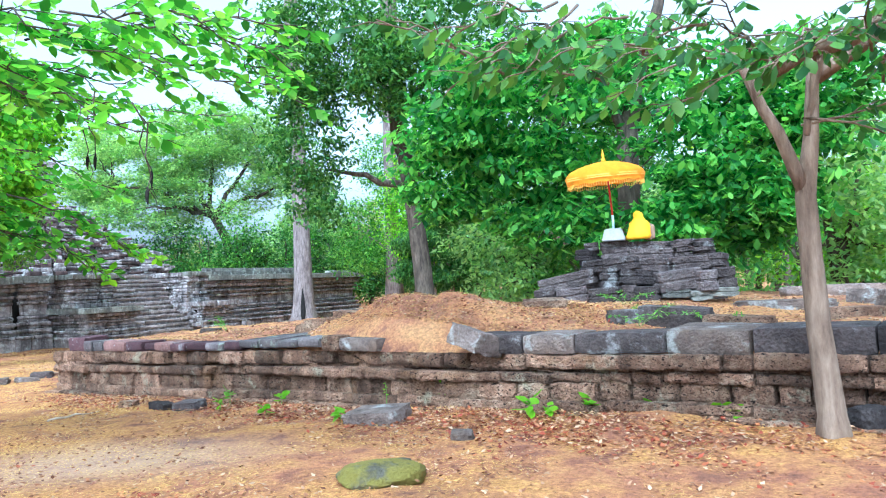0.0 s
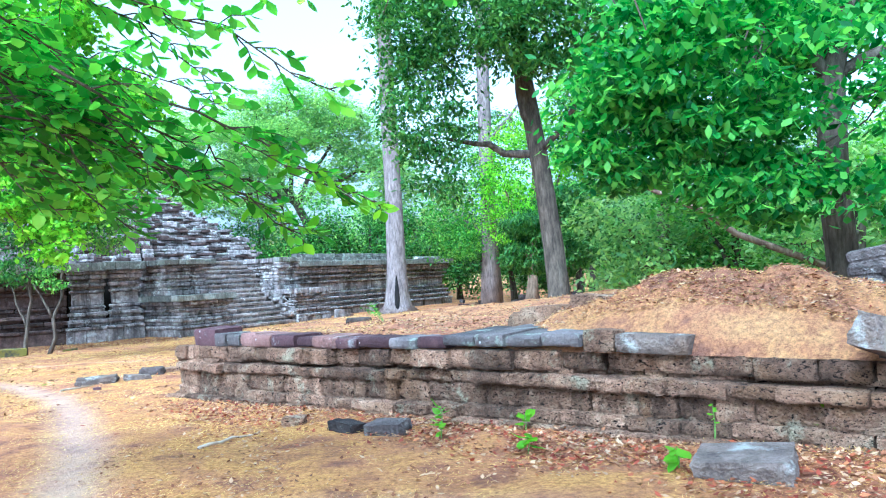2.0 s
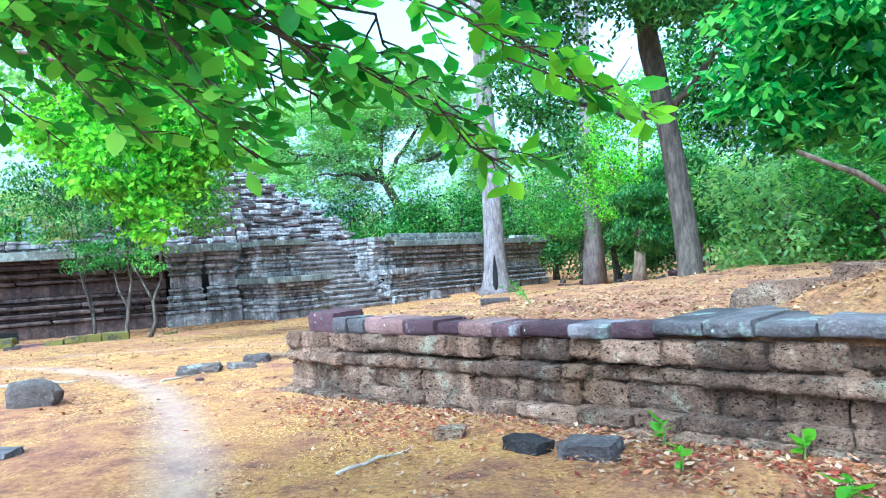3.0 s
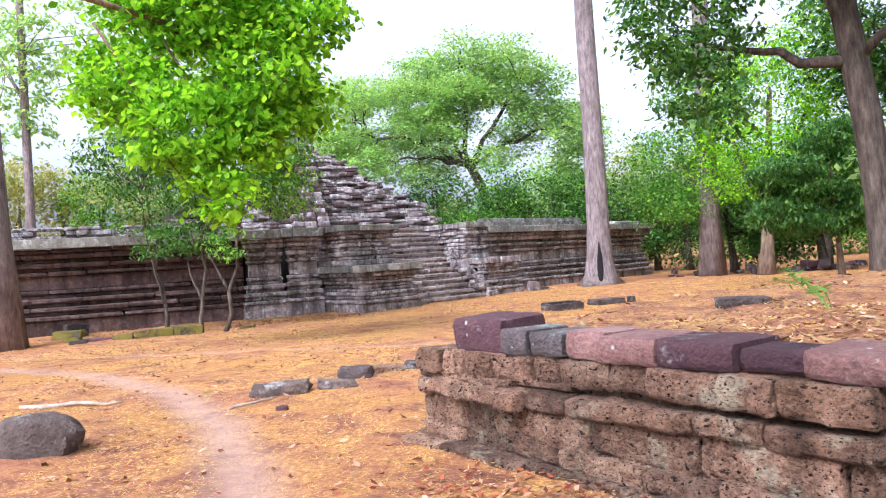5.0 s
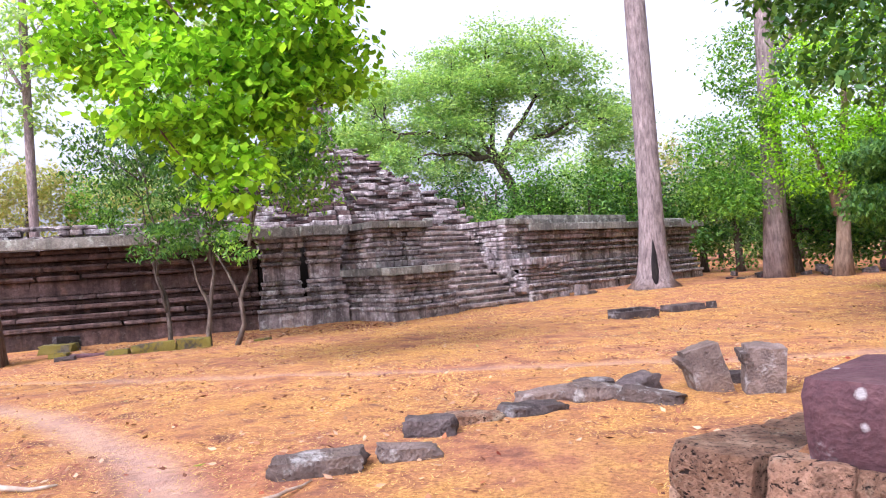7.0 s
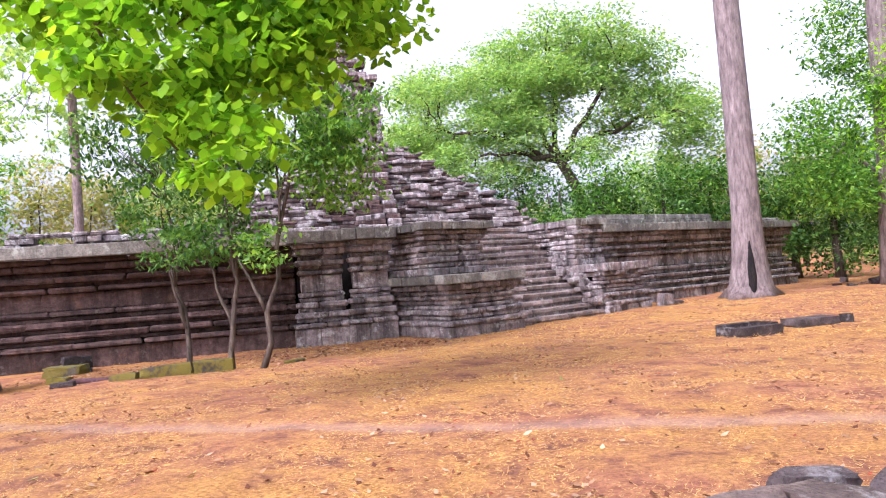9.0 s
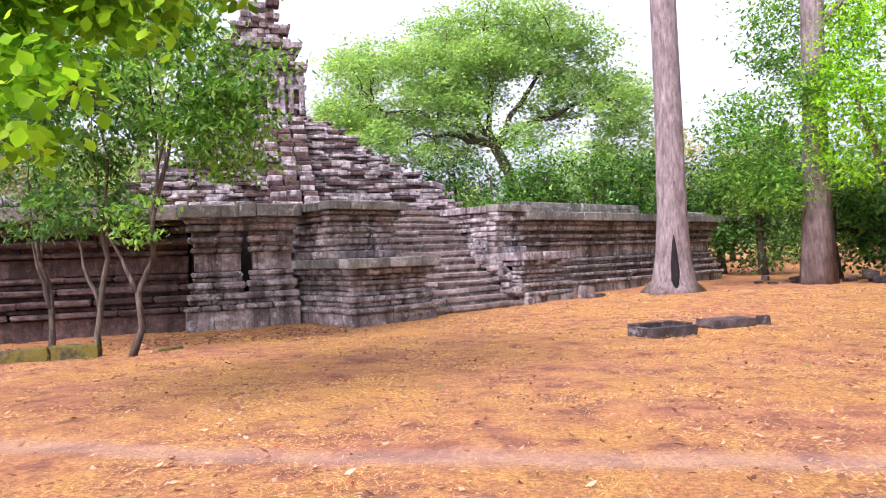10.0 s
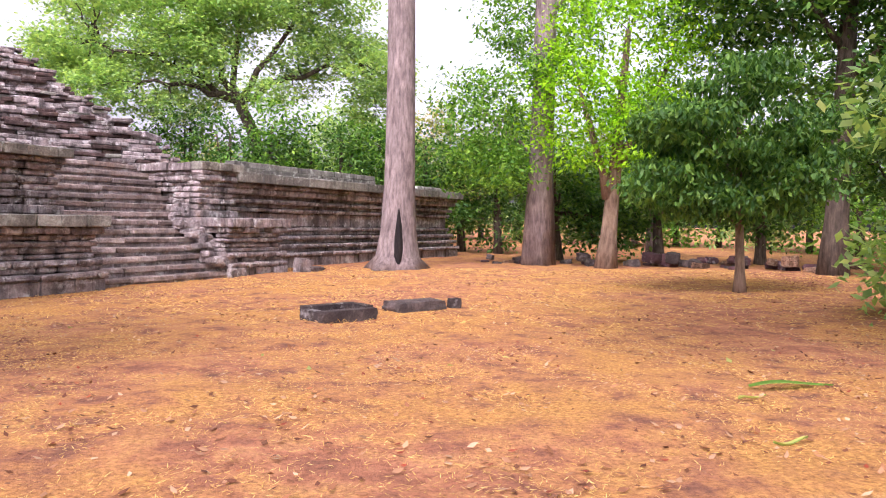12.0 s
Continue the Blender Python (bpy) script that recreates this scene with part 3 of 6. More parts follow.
# ---------- stepped pyramid and tower on the terrace ----------
def build_pyramid():
    c = Vector((-27.4, 48.6))
    root = tagged(empty("temple_pyramid", (c.x, c.y, 2.46)), "ruined stepped sandstone pyramid with crumbling tower", "temple")
    r = random.Random(21)
    inv = Matrix.Translation((c.x, c.y, 2.46)).inverted()
    AZ_T = 36.0
    side = Vector((math.cos(radians(AZ_T)), math.sin(radians(AZ_T))))
    front = Vector((side.y, -side.x))
    mid = c

    def ring(hu, hi, z0, z1, n, mean, ruin, shift=0.0):
        """Courses on the front face of a tier round its core."""
        c = mid + side * shift
        bm = bmesh.new()
        bmesh.ops.create_cube(bm, size=1.0, matrix=pose(side.x * shift, side.y * shift, (z0 + z1) / 2 - 2.46, 0, 0, AZ_T) @ Matrix.Diagonal((2 * hu - 0.5, 2 * hi - 0.5, z1 - z0 - 0.06, 1)))
        part("core", bm, SANDSTONE, root)
        for k in range(n):
            h = (z1 - z0) / n
            z = z0 + h * (k + 0.5)
            off = 0.06 * math.cos(6.28 * k / max(1, n - 1)) + 0.02
            for p0, d, ln_t in ((c - side * (hu + off) + front * (hi + off), side, 2 * (hu + off)),):
                out = Vector((d.y, -d.x))
                s = 0.0
                while s < ln_t - 0.1:
                    ln = min(mean * r.uniform(0.6, 1.5), ln_t - s)
                    if r.random() > ruin * (k + 1) / n:
                        q = p0 + d * (s + ln / 2) - out * (0.3 + r.uniform(-0.2, 0.16))
                        ob = place_block("stone_block", None, q.x, q.y, z, ln - 0.02, 0.6, h - 0.015, math.degrees(math.atan2(d.y, d.x)) + r.uniform(-2, 2),
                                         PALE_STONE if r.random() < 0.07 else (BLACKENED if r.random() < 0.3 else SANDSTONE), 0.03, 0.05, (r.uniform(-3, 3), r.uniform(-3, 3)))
                        ob.parent, ob.matrix_parent_inverse = root, inv
                    s += ln
    z, hw, hi_ = 2.46, 7.7, 6.5
    for k in range(11):
        dz = 0.485 * r.uniform(0.85, 1.15)
        ring(hw, hi_, z, z + dz, 3, 0.62, 0.2)
        z += dz
        hw -= (0.2, 0.3, 0.3, 0.9, 0.7, 0.6, 0.6, 0.6, 0.6, 0.5, 0.5)[k]
        hi_ -= 0.44
    ring(2.15, 1.5, z, z + 0.35, 2, 0.5, 0.05, -0.75)
    ring(1.95, 1.35, z + 0.35, 10.2, 8, 0.5, 0.1, -0.75)
    ring(2.1, 1.5, 10.2, 10.6, 2, 0.5, 0.05, -0.75)
    ring(1.7, 1.2, 10.6, 11.3, 3, 0.5, 0.12, -0.75)
    ring(1.85, 1.3, 11.3, 11.6, 1, 0.5, 0.1, -0.75)
    ring(1.35, 1.0, 11.6, 12.6, 4, 0.45, 0.2, -0.75)
    ring(0.95, 0.8, 12.6, 13.8, 4, 0.45, 0.35, -0.75)
    # corner pilasters of the tower
    for s in (-2.55, -1.75, 0.15, 0.55, 1.05):
        p = c + side * s + front * 1.5
        for k in range(5):
            ob = place_block("pilaster_block", None, p.x, p.y, z + 0.55 + 0.36 * k, 0.26, 0.3, 0.35, AZ_T + r.uniform(-3, 3), SANDSTONE, 0.03, 0.05)
            ob.parent, ob.matrix_parent_inverse = root, inv
    # loose blocks lying on the tiers
    for k in range(90):
        lv = r.randrange(5)
        hw, hi_, zz = ((7.1, 5.6, 3.4), (6.8, 5.0, 3.9), (5.2, 4.3, 4.9), (3.9, 3.3, 5.85), (2.8, 2.5, 6.8))[lv]
        if r.random() < 0.6:
            q = c + side * (hw - r.uniform(0.1, 1.2)) + front * r.uniform(-1.5, hi_)
        else:
            q = c + side * r.uniform(-hw, hw) + front * (hi_ - r.uniform(0.1, 0.9))
        ob = place_block("stone_block", None, q.x, q.y, zz + r.uniform(0.08, 0.4), r.uniform(0.4, 0.9), r.uniform(0.35, 0.6), r.uniform(0.2, 0.35), AZ_T + r.uniform(-40, 40), PALE_STONE if r.random() < 0.15 else SANDSTONE, 0.04, 0.06,
                         (r.uniform(-14, 14), r.uniform(-14, 14)))
        ob.parent, ob.matrix_parent_inverse = root, inv
    # stair up the front
    for k in range(22):
        z1 = 2.46 + (k + 1) * 0.243
        q = c + front * (7.3 - k * 0.254)
        for s in (-0.66, 0.0, 0.66):
            p = q + side * (s + r.uniform(-0.06, 0.06)) + front * r.uniform(-0.08, 0.06)
            if r.random() < 0.06:
                continue
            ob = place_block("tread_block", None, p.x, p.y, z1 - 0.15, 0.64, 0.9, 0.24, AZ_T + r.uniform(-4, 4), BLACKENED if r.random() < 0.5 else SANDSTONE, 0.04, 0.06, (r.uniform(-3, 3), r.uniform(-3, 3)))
            ob.parent, ob.matrix_parent_inverse = root, inv
    # door opening at the stair head, its shade a near-black slab; blind window beside it
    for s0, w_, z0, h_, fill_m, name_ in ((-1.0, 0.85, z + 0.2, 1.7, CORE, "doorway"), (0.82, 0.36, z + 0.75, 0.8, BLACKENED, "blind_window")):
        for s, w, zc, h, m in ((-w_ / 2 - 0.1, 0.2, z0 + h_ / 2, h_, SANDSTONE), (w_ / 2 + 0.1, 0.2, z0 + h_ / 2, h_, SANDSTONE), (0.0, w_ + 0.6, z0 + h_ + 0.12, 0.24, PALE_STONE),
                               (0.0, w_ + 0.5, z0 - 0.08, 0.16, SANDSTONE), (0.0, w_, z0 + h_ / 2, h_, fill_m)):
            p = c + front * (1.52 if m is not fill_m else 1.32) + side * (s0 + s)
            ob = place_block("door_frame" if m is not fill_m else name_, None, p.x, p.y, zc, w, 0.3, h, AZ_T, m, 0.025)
            ob.parent, ob.matrix_parent_inverse = root, inv


build_pyramid()
course_wall(wall_l, L0 - LD * 9.0 + Vector((-LD.y, LD.x)) * 1.6, LD, 7.5, 2.46, 3.15, [(0.2, 0.1), (0.18, 0.0), (0.2, 0.12), (0.18, 0.0)], 0.6, random.Random(4), depth=0.45, skip=0.3, slip=0.1)

# ---------- low laterite platform in front ----------
AZ_P = math.degrees(math.atan2(PW.y, PW.x))


def plat(s, b=0.0):
    return PL + PW * s + PN * b


def base_z(s):
    p = plat(s)
    return min(-0.24 + 0.024 * min(s, 14), gz(p.x, p.y) - 0.1)


def rim_z(s):
    return float(np.interp(s, [0, 6, 9.6, 14], [0.43, 0.55, 0.575, 0.64]))


FILL = {}
MOUND = (-0.75, 9.9)


def mound(x, y):
    """Height of the soil heap: a blunt top with a long shoulder towards the shrine."""
    e = np.hypot((x - MOUND[0]) * PW.x + (y - MOUND[1]) * PW.y, 1.2 * ((x - MOUND[0]) * PN.x + (y - MOUND[1]) * PN.y))
    g = np.hypot((x - 0.75) * 0.7, (y - 9.5) * 1.0)
    return 0.5 * np.exp(-(e / 1.3) ** 2.4) + 0.24 * np.exp(-(g / 1.1) ** 2)


def fill_z(s, b):
    """Height of the platform earth, between its grid points."""
    fs = np.clip(np.interp(s, FILL["s"], np.arange(len(FILL["s"]))), 1, len(FILL["s"]) - 2.01)
    fb = np.clip(np.interp(b, FILL["b"], np.arange(len(FILL["b"]))), 0, len(FILL["b"]) - 2.01)
    i, j = fb.astype(int), fs.astype(int)
    u, v = fb - i, fs - j
    Z = FILL["z"]
    return (Z[i, j] * (1 - v) + Z[i, j + 1] * v) * (1 - u) + (Z[i + 1, j] * (1 - v) + Z[i + 1, j + 1] * v) * u


def build_platform():
    bm = bmesh.new()
    lo = []
    hi = []
    for s, b in ((0.25, 0.25), (23, 0.25), (23, 13.5), (0.25, 13.5)):
        p = plat(s, b)
        lo.append(bm.verts.new((p.x, p.y, -0.9)))
        hi.append(bm.verts.new((p.x, p.y, rim_z(s) - 0.02)))
    bm.faces.new(lo[::-1])
    bm.faces.new(hi)
    for a in range(4):
        b = (a + 1) % 4
        bm.faces.new((lo[a], lo[b], hi[b], hi[a]))
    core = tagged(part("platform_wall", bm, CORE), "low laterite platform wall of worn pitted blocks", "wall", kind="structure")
    r = random.Random(8)
    courses = [(0.12, -0.2, 0.6), (0.12, -0.1, 0.5), (0.215, 0.01, 0.36), (0.115, -0.04, 0.4), (0.05, 0.07, 0.4), (0.17, -0.03, 0.4)]
    tot = sum(c[0] for c in courses)
    for side in (0, 1):
        length = 16.0 if side == 0 else 6.0
        acc = 0.0
        for n_c, (h, off, mean) in enumerate(courses):
            s = (0.06 if n_c % 2 else 0) - (0.16 if side == 0 else 0)
            while s < length:
                ln = mean * r.uniform(0.65, 1.5)
                mid = min(s + ln / 2, 14)
                k = (rim_z(mid) - base_z(mid)) / tot
                hh = h * k
                zc = base_z(mid) + acc * k + hh / 2
                if side == 0:
                    wave = 0.05 * math.sin(0.9 * s + 1.3 * n_c) + 0.03 * math.sin(2.3 * s + n_c)
                    p = plat(s + ln / 2, off + 0.25 + wave + r.uniform(-0.03, 0.035))
                    zc += 0.012 * math.sin(1.1 * s + 0.6)
                    az = AZ_P
                else:
                    p = plat(off + 0.25, s + ln / 2)
                    az = AZ_P + 90
                hollow = n_c in (4, 5) and 3.0 < s < 9.5 and side == 0
                if hollow:
                    p = p + PN * r.uniform(0.06, 0.14)
                place_block("laterite_block", core, p.x, p.y, zc, ln - 0.016, 0.5, hh * r.uniform(1.0, 1.05) + 0.002, az + r.uniform(-1.6, 1.6), LATERITE, tilt=(r.uniform(-2, 2), r.uniform(-1.2, 1.2)), wear=1.0)
                s += ln
            acc += h
    # capping slabs: purple, grey and pink stones, then thin broad slabs, a yellowed and a greened block; a gap below the mound; long dark stones
    run = [(0.56, 0.26, 0.5, CAPSTONE), (0.29, 0.18, 0.46, GREENSTONE), (0.33, 0.17, 0.5, GREENSTONE), (0.33, 0.18, 0.48, PINKSTONE), (0.4, 0.17, 0.46, PINKSTONE), (0.5, 0.16, 0.5, CAPSTONE), (0.36, 0.13, 0.44, CAPSTONE), (0.46, 0.14, 0.5, PINKSTONE),
           (0.38, 0.12, 0.46, CAPSTONE), (0.52, 0.13, 0.5, CAPSTONE), (0.42, 0.12, 0.46, GREENSTONE), (0.44, 0.13, 0.5, CAPSTONE)]
    run += [(0.4, 0.1, 0.86, GREENSTONE), (0.38, 0.11, 0.9, GREENSTONE), (0.42, 0.1, 0.84, GREENSTONE), (0.4, 0.12, 0.8, GREENSTONE), (0.34, 0.19, 0.5, LATERITE), (0.66, 0.17, 0.5, GREYSTONE), (1.35, 0.0, 0.0, None)]
    run += [(r.uniform(0.55, 1.0), r.uniform(0.2, 0.24), r.uniform(0.5, 0.7), GREYSTONE if r.random() < 0.7 else DARKSTONE) for _ in range(9)]
    s = 0.34
    for ln, h, dep, m in run:
        if m:
            thin = dep > 0.75
            over = dep / 2 - (0.26 if thin else 0.2) + r.uniform(-0.025, 0.025)
            p = plat(s + ln / 2, 0.25 - 0.02 + over)
            place_block("capping_slab", core, p.x, p.y, rim_z(s) + h / 2 + 0.01 + (0.06 if thin else 0.0), ln - 0.015, dep, h, AZ_P + r.uniform(-2.5, 2.5), m,
                        tilt=(r.uniform(-2, 2) + (3 if thin else 0), r.uniform(-1.5, 1.5)), wear=0.45)
        s += ln
    # earth fill with the mound
    n_s, n_b = 300, 120
    S, Bk = np.meshgrid(np.linspace(0.2, 23, n_s), np.concatenate([np.linspace(0.1, 3.2, 60), np.linspace(3.3, 13.8, n_b - 60)]))
    X = PL.x + PW.x * S + PN.x * Bk
    Y = PL.y + PW.y * S + PN.y * Bk
    rs = np.random.RandomState(2)
    rim = np.interp(S, [0, 6, 9.6, 14], [0.43, 0.55, 0.575, 0.64])
    Z = rim + 0.1 + 0.1 * (1 - np.exp(-Bk / 2.5)) + 0.22 * np.exp(-((X - 2.9) ** 2 + (Y - 11.4) ** 2) / 5)
    d = np.hypot(X - MOUND[0], Y - MOUND[1])
    Z = Z + mound(X, Y)
    for a, wl_ in ((0.02, 1.1), (0.012, 0.5), (0.03, 3.0)):
        for _ in range(3):
            th, ph = rs.uniform(0, 6.28), rs.uniform(0, 6.28)
            Z = Z + a * 0.6 * np.sin((X * math.cos(th) + Y * math.sin(th)) * 6.28 / wl_ + ph)
    for n_v in np.ndindex(Z.shape):
        dd = d[n_v]
        if dd < 3.0:
            q = Vector((X[n_v], Y[n_v], 0.0))
            Z[n_v] += math.exp(-(dd / 1.6) ** 2) * (0.07 * noise.noise(q * 2.6) + 0.06 * noise.noise(q * 6.0) + 0.04 * noise.noise(q * 13))
    low = rim
    Z = low + (Z - low) * np.clip((Bk - 0.1) / 0.75, 0, 1) ** 0.7
    edge = np.minimum(np.minimum(S - 0.2, 23 - S), 13.8 - Bk)
    Z = np.where(edge < 0.02, -1.0, Z)
    FILL.update(s=S[0], b=Bk[:, 0], z=Z)
    i = np.arange(n_s * n_b).reshape(n_b, n_s)
    q = np.stack([i[:-1, :-1], i[:-1, 1:], i[1:, 1:], i[1:, :-1]], -1).reshape(-1, 4)
    me = mesh_from("platform_earth", np.stack([X, Y, Z], -1).reshape(-1, 3), q, True)
    tagged(link_mesh("platform_earth", me, MOUND_EARTH), "earth fill of the platform with a crumbling soil mound", "earth", kind="structure")


build_platform()


def plat_z(x, y):
    """Height of the platform's earth."""
    s = (x - PL.x) * PW.x + (y - PL.y) * PW.y
    b = (x - PL.x) * PN.x + (y - PL.y) * PN.y
    return rim_z(s) + 0.1 + 0.1 * (1 - math.exp(-max(b, 0) / 2.5)) + 0.22 * math.exp(-((x - 2.9) ** 2 + (y - 11.4) ** 2) / 5) + float(mound(x, y))


# ---------- trees ----------
def tube(path, radii, sides=10, jitter=0.04, rng_=None, flare=0.0):
    """A tapered limb along a path; flare widens its foot in lobes."""
    bm = bmesh.new()
    rings = []
    r_ = rng_ or random
    ph = r_.uniform(0, 6)
    for k, (p, rad) in enumerate(zip(path, radii)):
        p = Vector(p)
        a = Vector(path[max(k - 1, 0)])
        b = Vector(path[min(k + 1, len(path) - 1)])
        d = (b - a).normalized()
        x = d.cross(Vector((0, 1, 0.01))).normalized()
        y = d.cross(x).normalized()
        ring = []
        for s in range(sides):
            t = 2 * math.pi * s / sides
            rr = rad * (1 + r_.uniform(-jitter, jitter))
            if flare:
                rr *= 1 + flare * math.exp(-2.6 * k) * (0.55 + 0.45 * math.cos(5 * t + ph))
            ring.append(bm.verts.new(p + (x * math.cos(t) + y * math.sin(t)) * rr))
        rings.append(ring)
    for a, b in zip(rings, rings[1:]):
        for s in range(sides):
            bm.faces.new((a[s], a[(s + 1) % sides], b[(s + 1) % sides], b[s]))
    bm.faces.new(rings[-1])
    bm.faces.new(rings[0][::-1])
    bmesh.ops.recalc_face_normals(bm, faces=bm.faces)
    return bm


def curve_pts(a, b, n=7, sag=0.0, wob=0.05, rng_=None):
    a, b = Vector(a), Vector(b)
    ln = (b - a).length
    r_ = rng_ or random
    out = []
    for k in range(n):
        t = k / (n - 1)
        p = a.lerp(b, t)
        p.z += sag * ln * 4 * t * (1 - t)
        if 0 < k < n - 1:
            p += Vector([r_.uniform(-1, 1) * wob * ln * 0.5 for _ in range(3)])
        out.append(p)
    return out


def leaves_mesh(name, centres, size, droop, rs, wide=0.5, simple=False, loose=0.38, heading=None):
    """One folded leaf of four triangles at each centre, hanging by droop (0 level, 1 straight down)."""
    n = len(centres)
    az = rs.uniform(0, 2 * np.pi, n) if heading is None else heading
    el = -droop * 1.35 + rs.normal(0, loose, n)
    d = np.stack([np.cos(az) * np.cos(el), np.sin(az) * np.cos(el), np.sin(el)], -1)
    h = np.stack([-np.sin(az), np.cos(az), np.zeros(n)], -1)
    roll = rs.normal(0, loose * 1.3, n)[:, None]
    nrm = np.cross(h, d)
    side = h * np.cos(roll) + nrm * np.sin(roll)
    nrm = np.cross(side, d)
    ln = (size * rs.uniform(0.65, 1.3, n))[:, None]
    w = ln * wide * 0.5
    base = centres
    tip = base + d * ln - nrm * ln * 0.12
    m1 = base + d * ln * 0.42 + nrm * ln * 0.05
    l1 = m1 + side * w - nrm * ln * 0.06
    r1 = m1 - side * w - nrm * ln * 0.06
    if simple:
        v = np.stack([base, l1, tip, r1], 1).reshape(-1, 3)
        o = (np.arange(n) * 4)[:, None]
        return mesh_from(name, v, np.concatenate([o + np.array([0, 2, 1]), o + np.array([0, 3, 2])], 0))
    l2 = base + d * ln * 0.75 + side * w * 0.7 - nrm * ln * 0.08
    r2 = base + d * ln * 0.75 - side * w * 0.7 - nrm * ln * 0.08
    v = np.stack([base, l1, l2, tip, r2, r1, m1], 1).reshape(-1, 3)
    o = (np.arange(n) * 7)[:, None]
    quads = np.concatenate([o + np.array([1, 6, 3, 2]), o + np.array([6, 5, 4, 3])], 0)
    tris = np.concatenate([o + np.array([0, 6, 1]), o + np.array([0, 5, 6])], 0)
    q2 = np.concatenate([quads[:, [0, 1, 2]], quads[:, [0, 2, 3]], tris], 0)
    return mesh_from(name, v, q2)


def crown_points(blobs, n, rs, clump=0.55, per=26, flat=0.36):
    """Leaf places in clumps scattered through the shells of ellipsoids: (x, y, z, rx, ry, rz)."""
    blobs = np.array(blobs, float)
    vol = (blobs[:, 3] * blobs[:, 4] * blobs[:, 5]) ** 0.7
    which = rs.choice(len(blobs), max(1, n // per), p=vol / vol.sum())
    d = rs.normal(0, 1, (len(which), 3))
    d /= np.linalg.norm(d, axis=1)[:, None]
    rad = rs.uniform(0.35, 1.0, len(which)) ** 0.45
    cl = blobs[which, :3] + d * blobs[which, 3:] * rad[:, None] * (1 + rs.normal(0, 0.1, len(which)))[:, None]
    c = np.repeat(cl, per, 0)
    off = rs.normal(0, 1, c.shape) * np.array([1, 1, flat]) * clump * np.repeat(rs.uniform(0.5, 1.2, len(which)), per)[:, None]
    return c + off, cl


def tree(name, base, trunk_path, radii, limbs, blobs, n_leaves, leaf, bark, leaf_mat_, label, category="tree", droop=0.45, clump=0.55, per=26, flare=0.5, seed=1, wide=0.5, sides=12, twigs=30, group="", clear=None, simple=False, flat=0.36):
    r = random.Random(seed)
    rs = np.random.RandomState(seed)
    root = tagged(empty(name, base), label, category, group)
    off = Vector(base)
    part("trunk", tube([Vector(p) - off for p in trunk_path], radii, sides, 0.04, r, flare), bark, root, smooth=True)
    for pts, r0, r1 in limbs:
        n = len(pts)
        part("limb", tube([Vector(p) - off for p in pts], [r0 + (r1 - r0) * k / (n - 1) for k in range(n)], 7, 0.06, r), bark, root, smooth=True)
    if n_leaves:
        P, cl = crown_points(blobs, n_leaves, rs, clump, per, flat)
        if clear is not None:
            keep = clear(P)
            P = P[keep]
        # thin twigs into some of the clumps
        ends = [Vector(q) for pts, _, _ in limbs for q in pts[len(pts) // 2:]] + [Vector(q) for q in trunk_path[len(trunk_path) * 2 // 3:]]
        bm = bmesh.new()
        for k in range(min(twigs, len(cl))):
            c = Vector(cl[k * len(cl) // max(1, min(twigs, len(cl)))])
            e = min(ends, key=lambda q: (q - c).length)
            pth = curve_pts(e - off, c - off, 5, 0.04, 0.12, r)
            rad0 = min(0.006 + 0.006 * (e - c).length, leaf * 0.12)
            t = tube(pth, [rad0, rad0 * 0.8, rad0 * 0.6, rad0 * 0.4, rad0 * 0.25], 4, 0, r)
            me = bpy.data.meshes.new("twig")
            t.to_mesh(me)
            t.free()
            bm.from_mesh(me)
            bpy.data.meshes.remove(me)
        tagged(part("twig_work", bm, bark, root), kind="stuff")
        link_mesh("crown", leaves_mesh("crown", P - np.array(base), leaf, droop, rs, wide, simple), leaf_mat_, root)
    return root


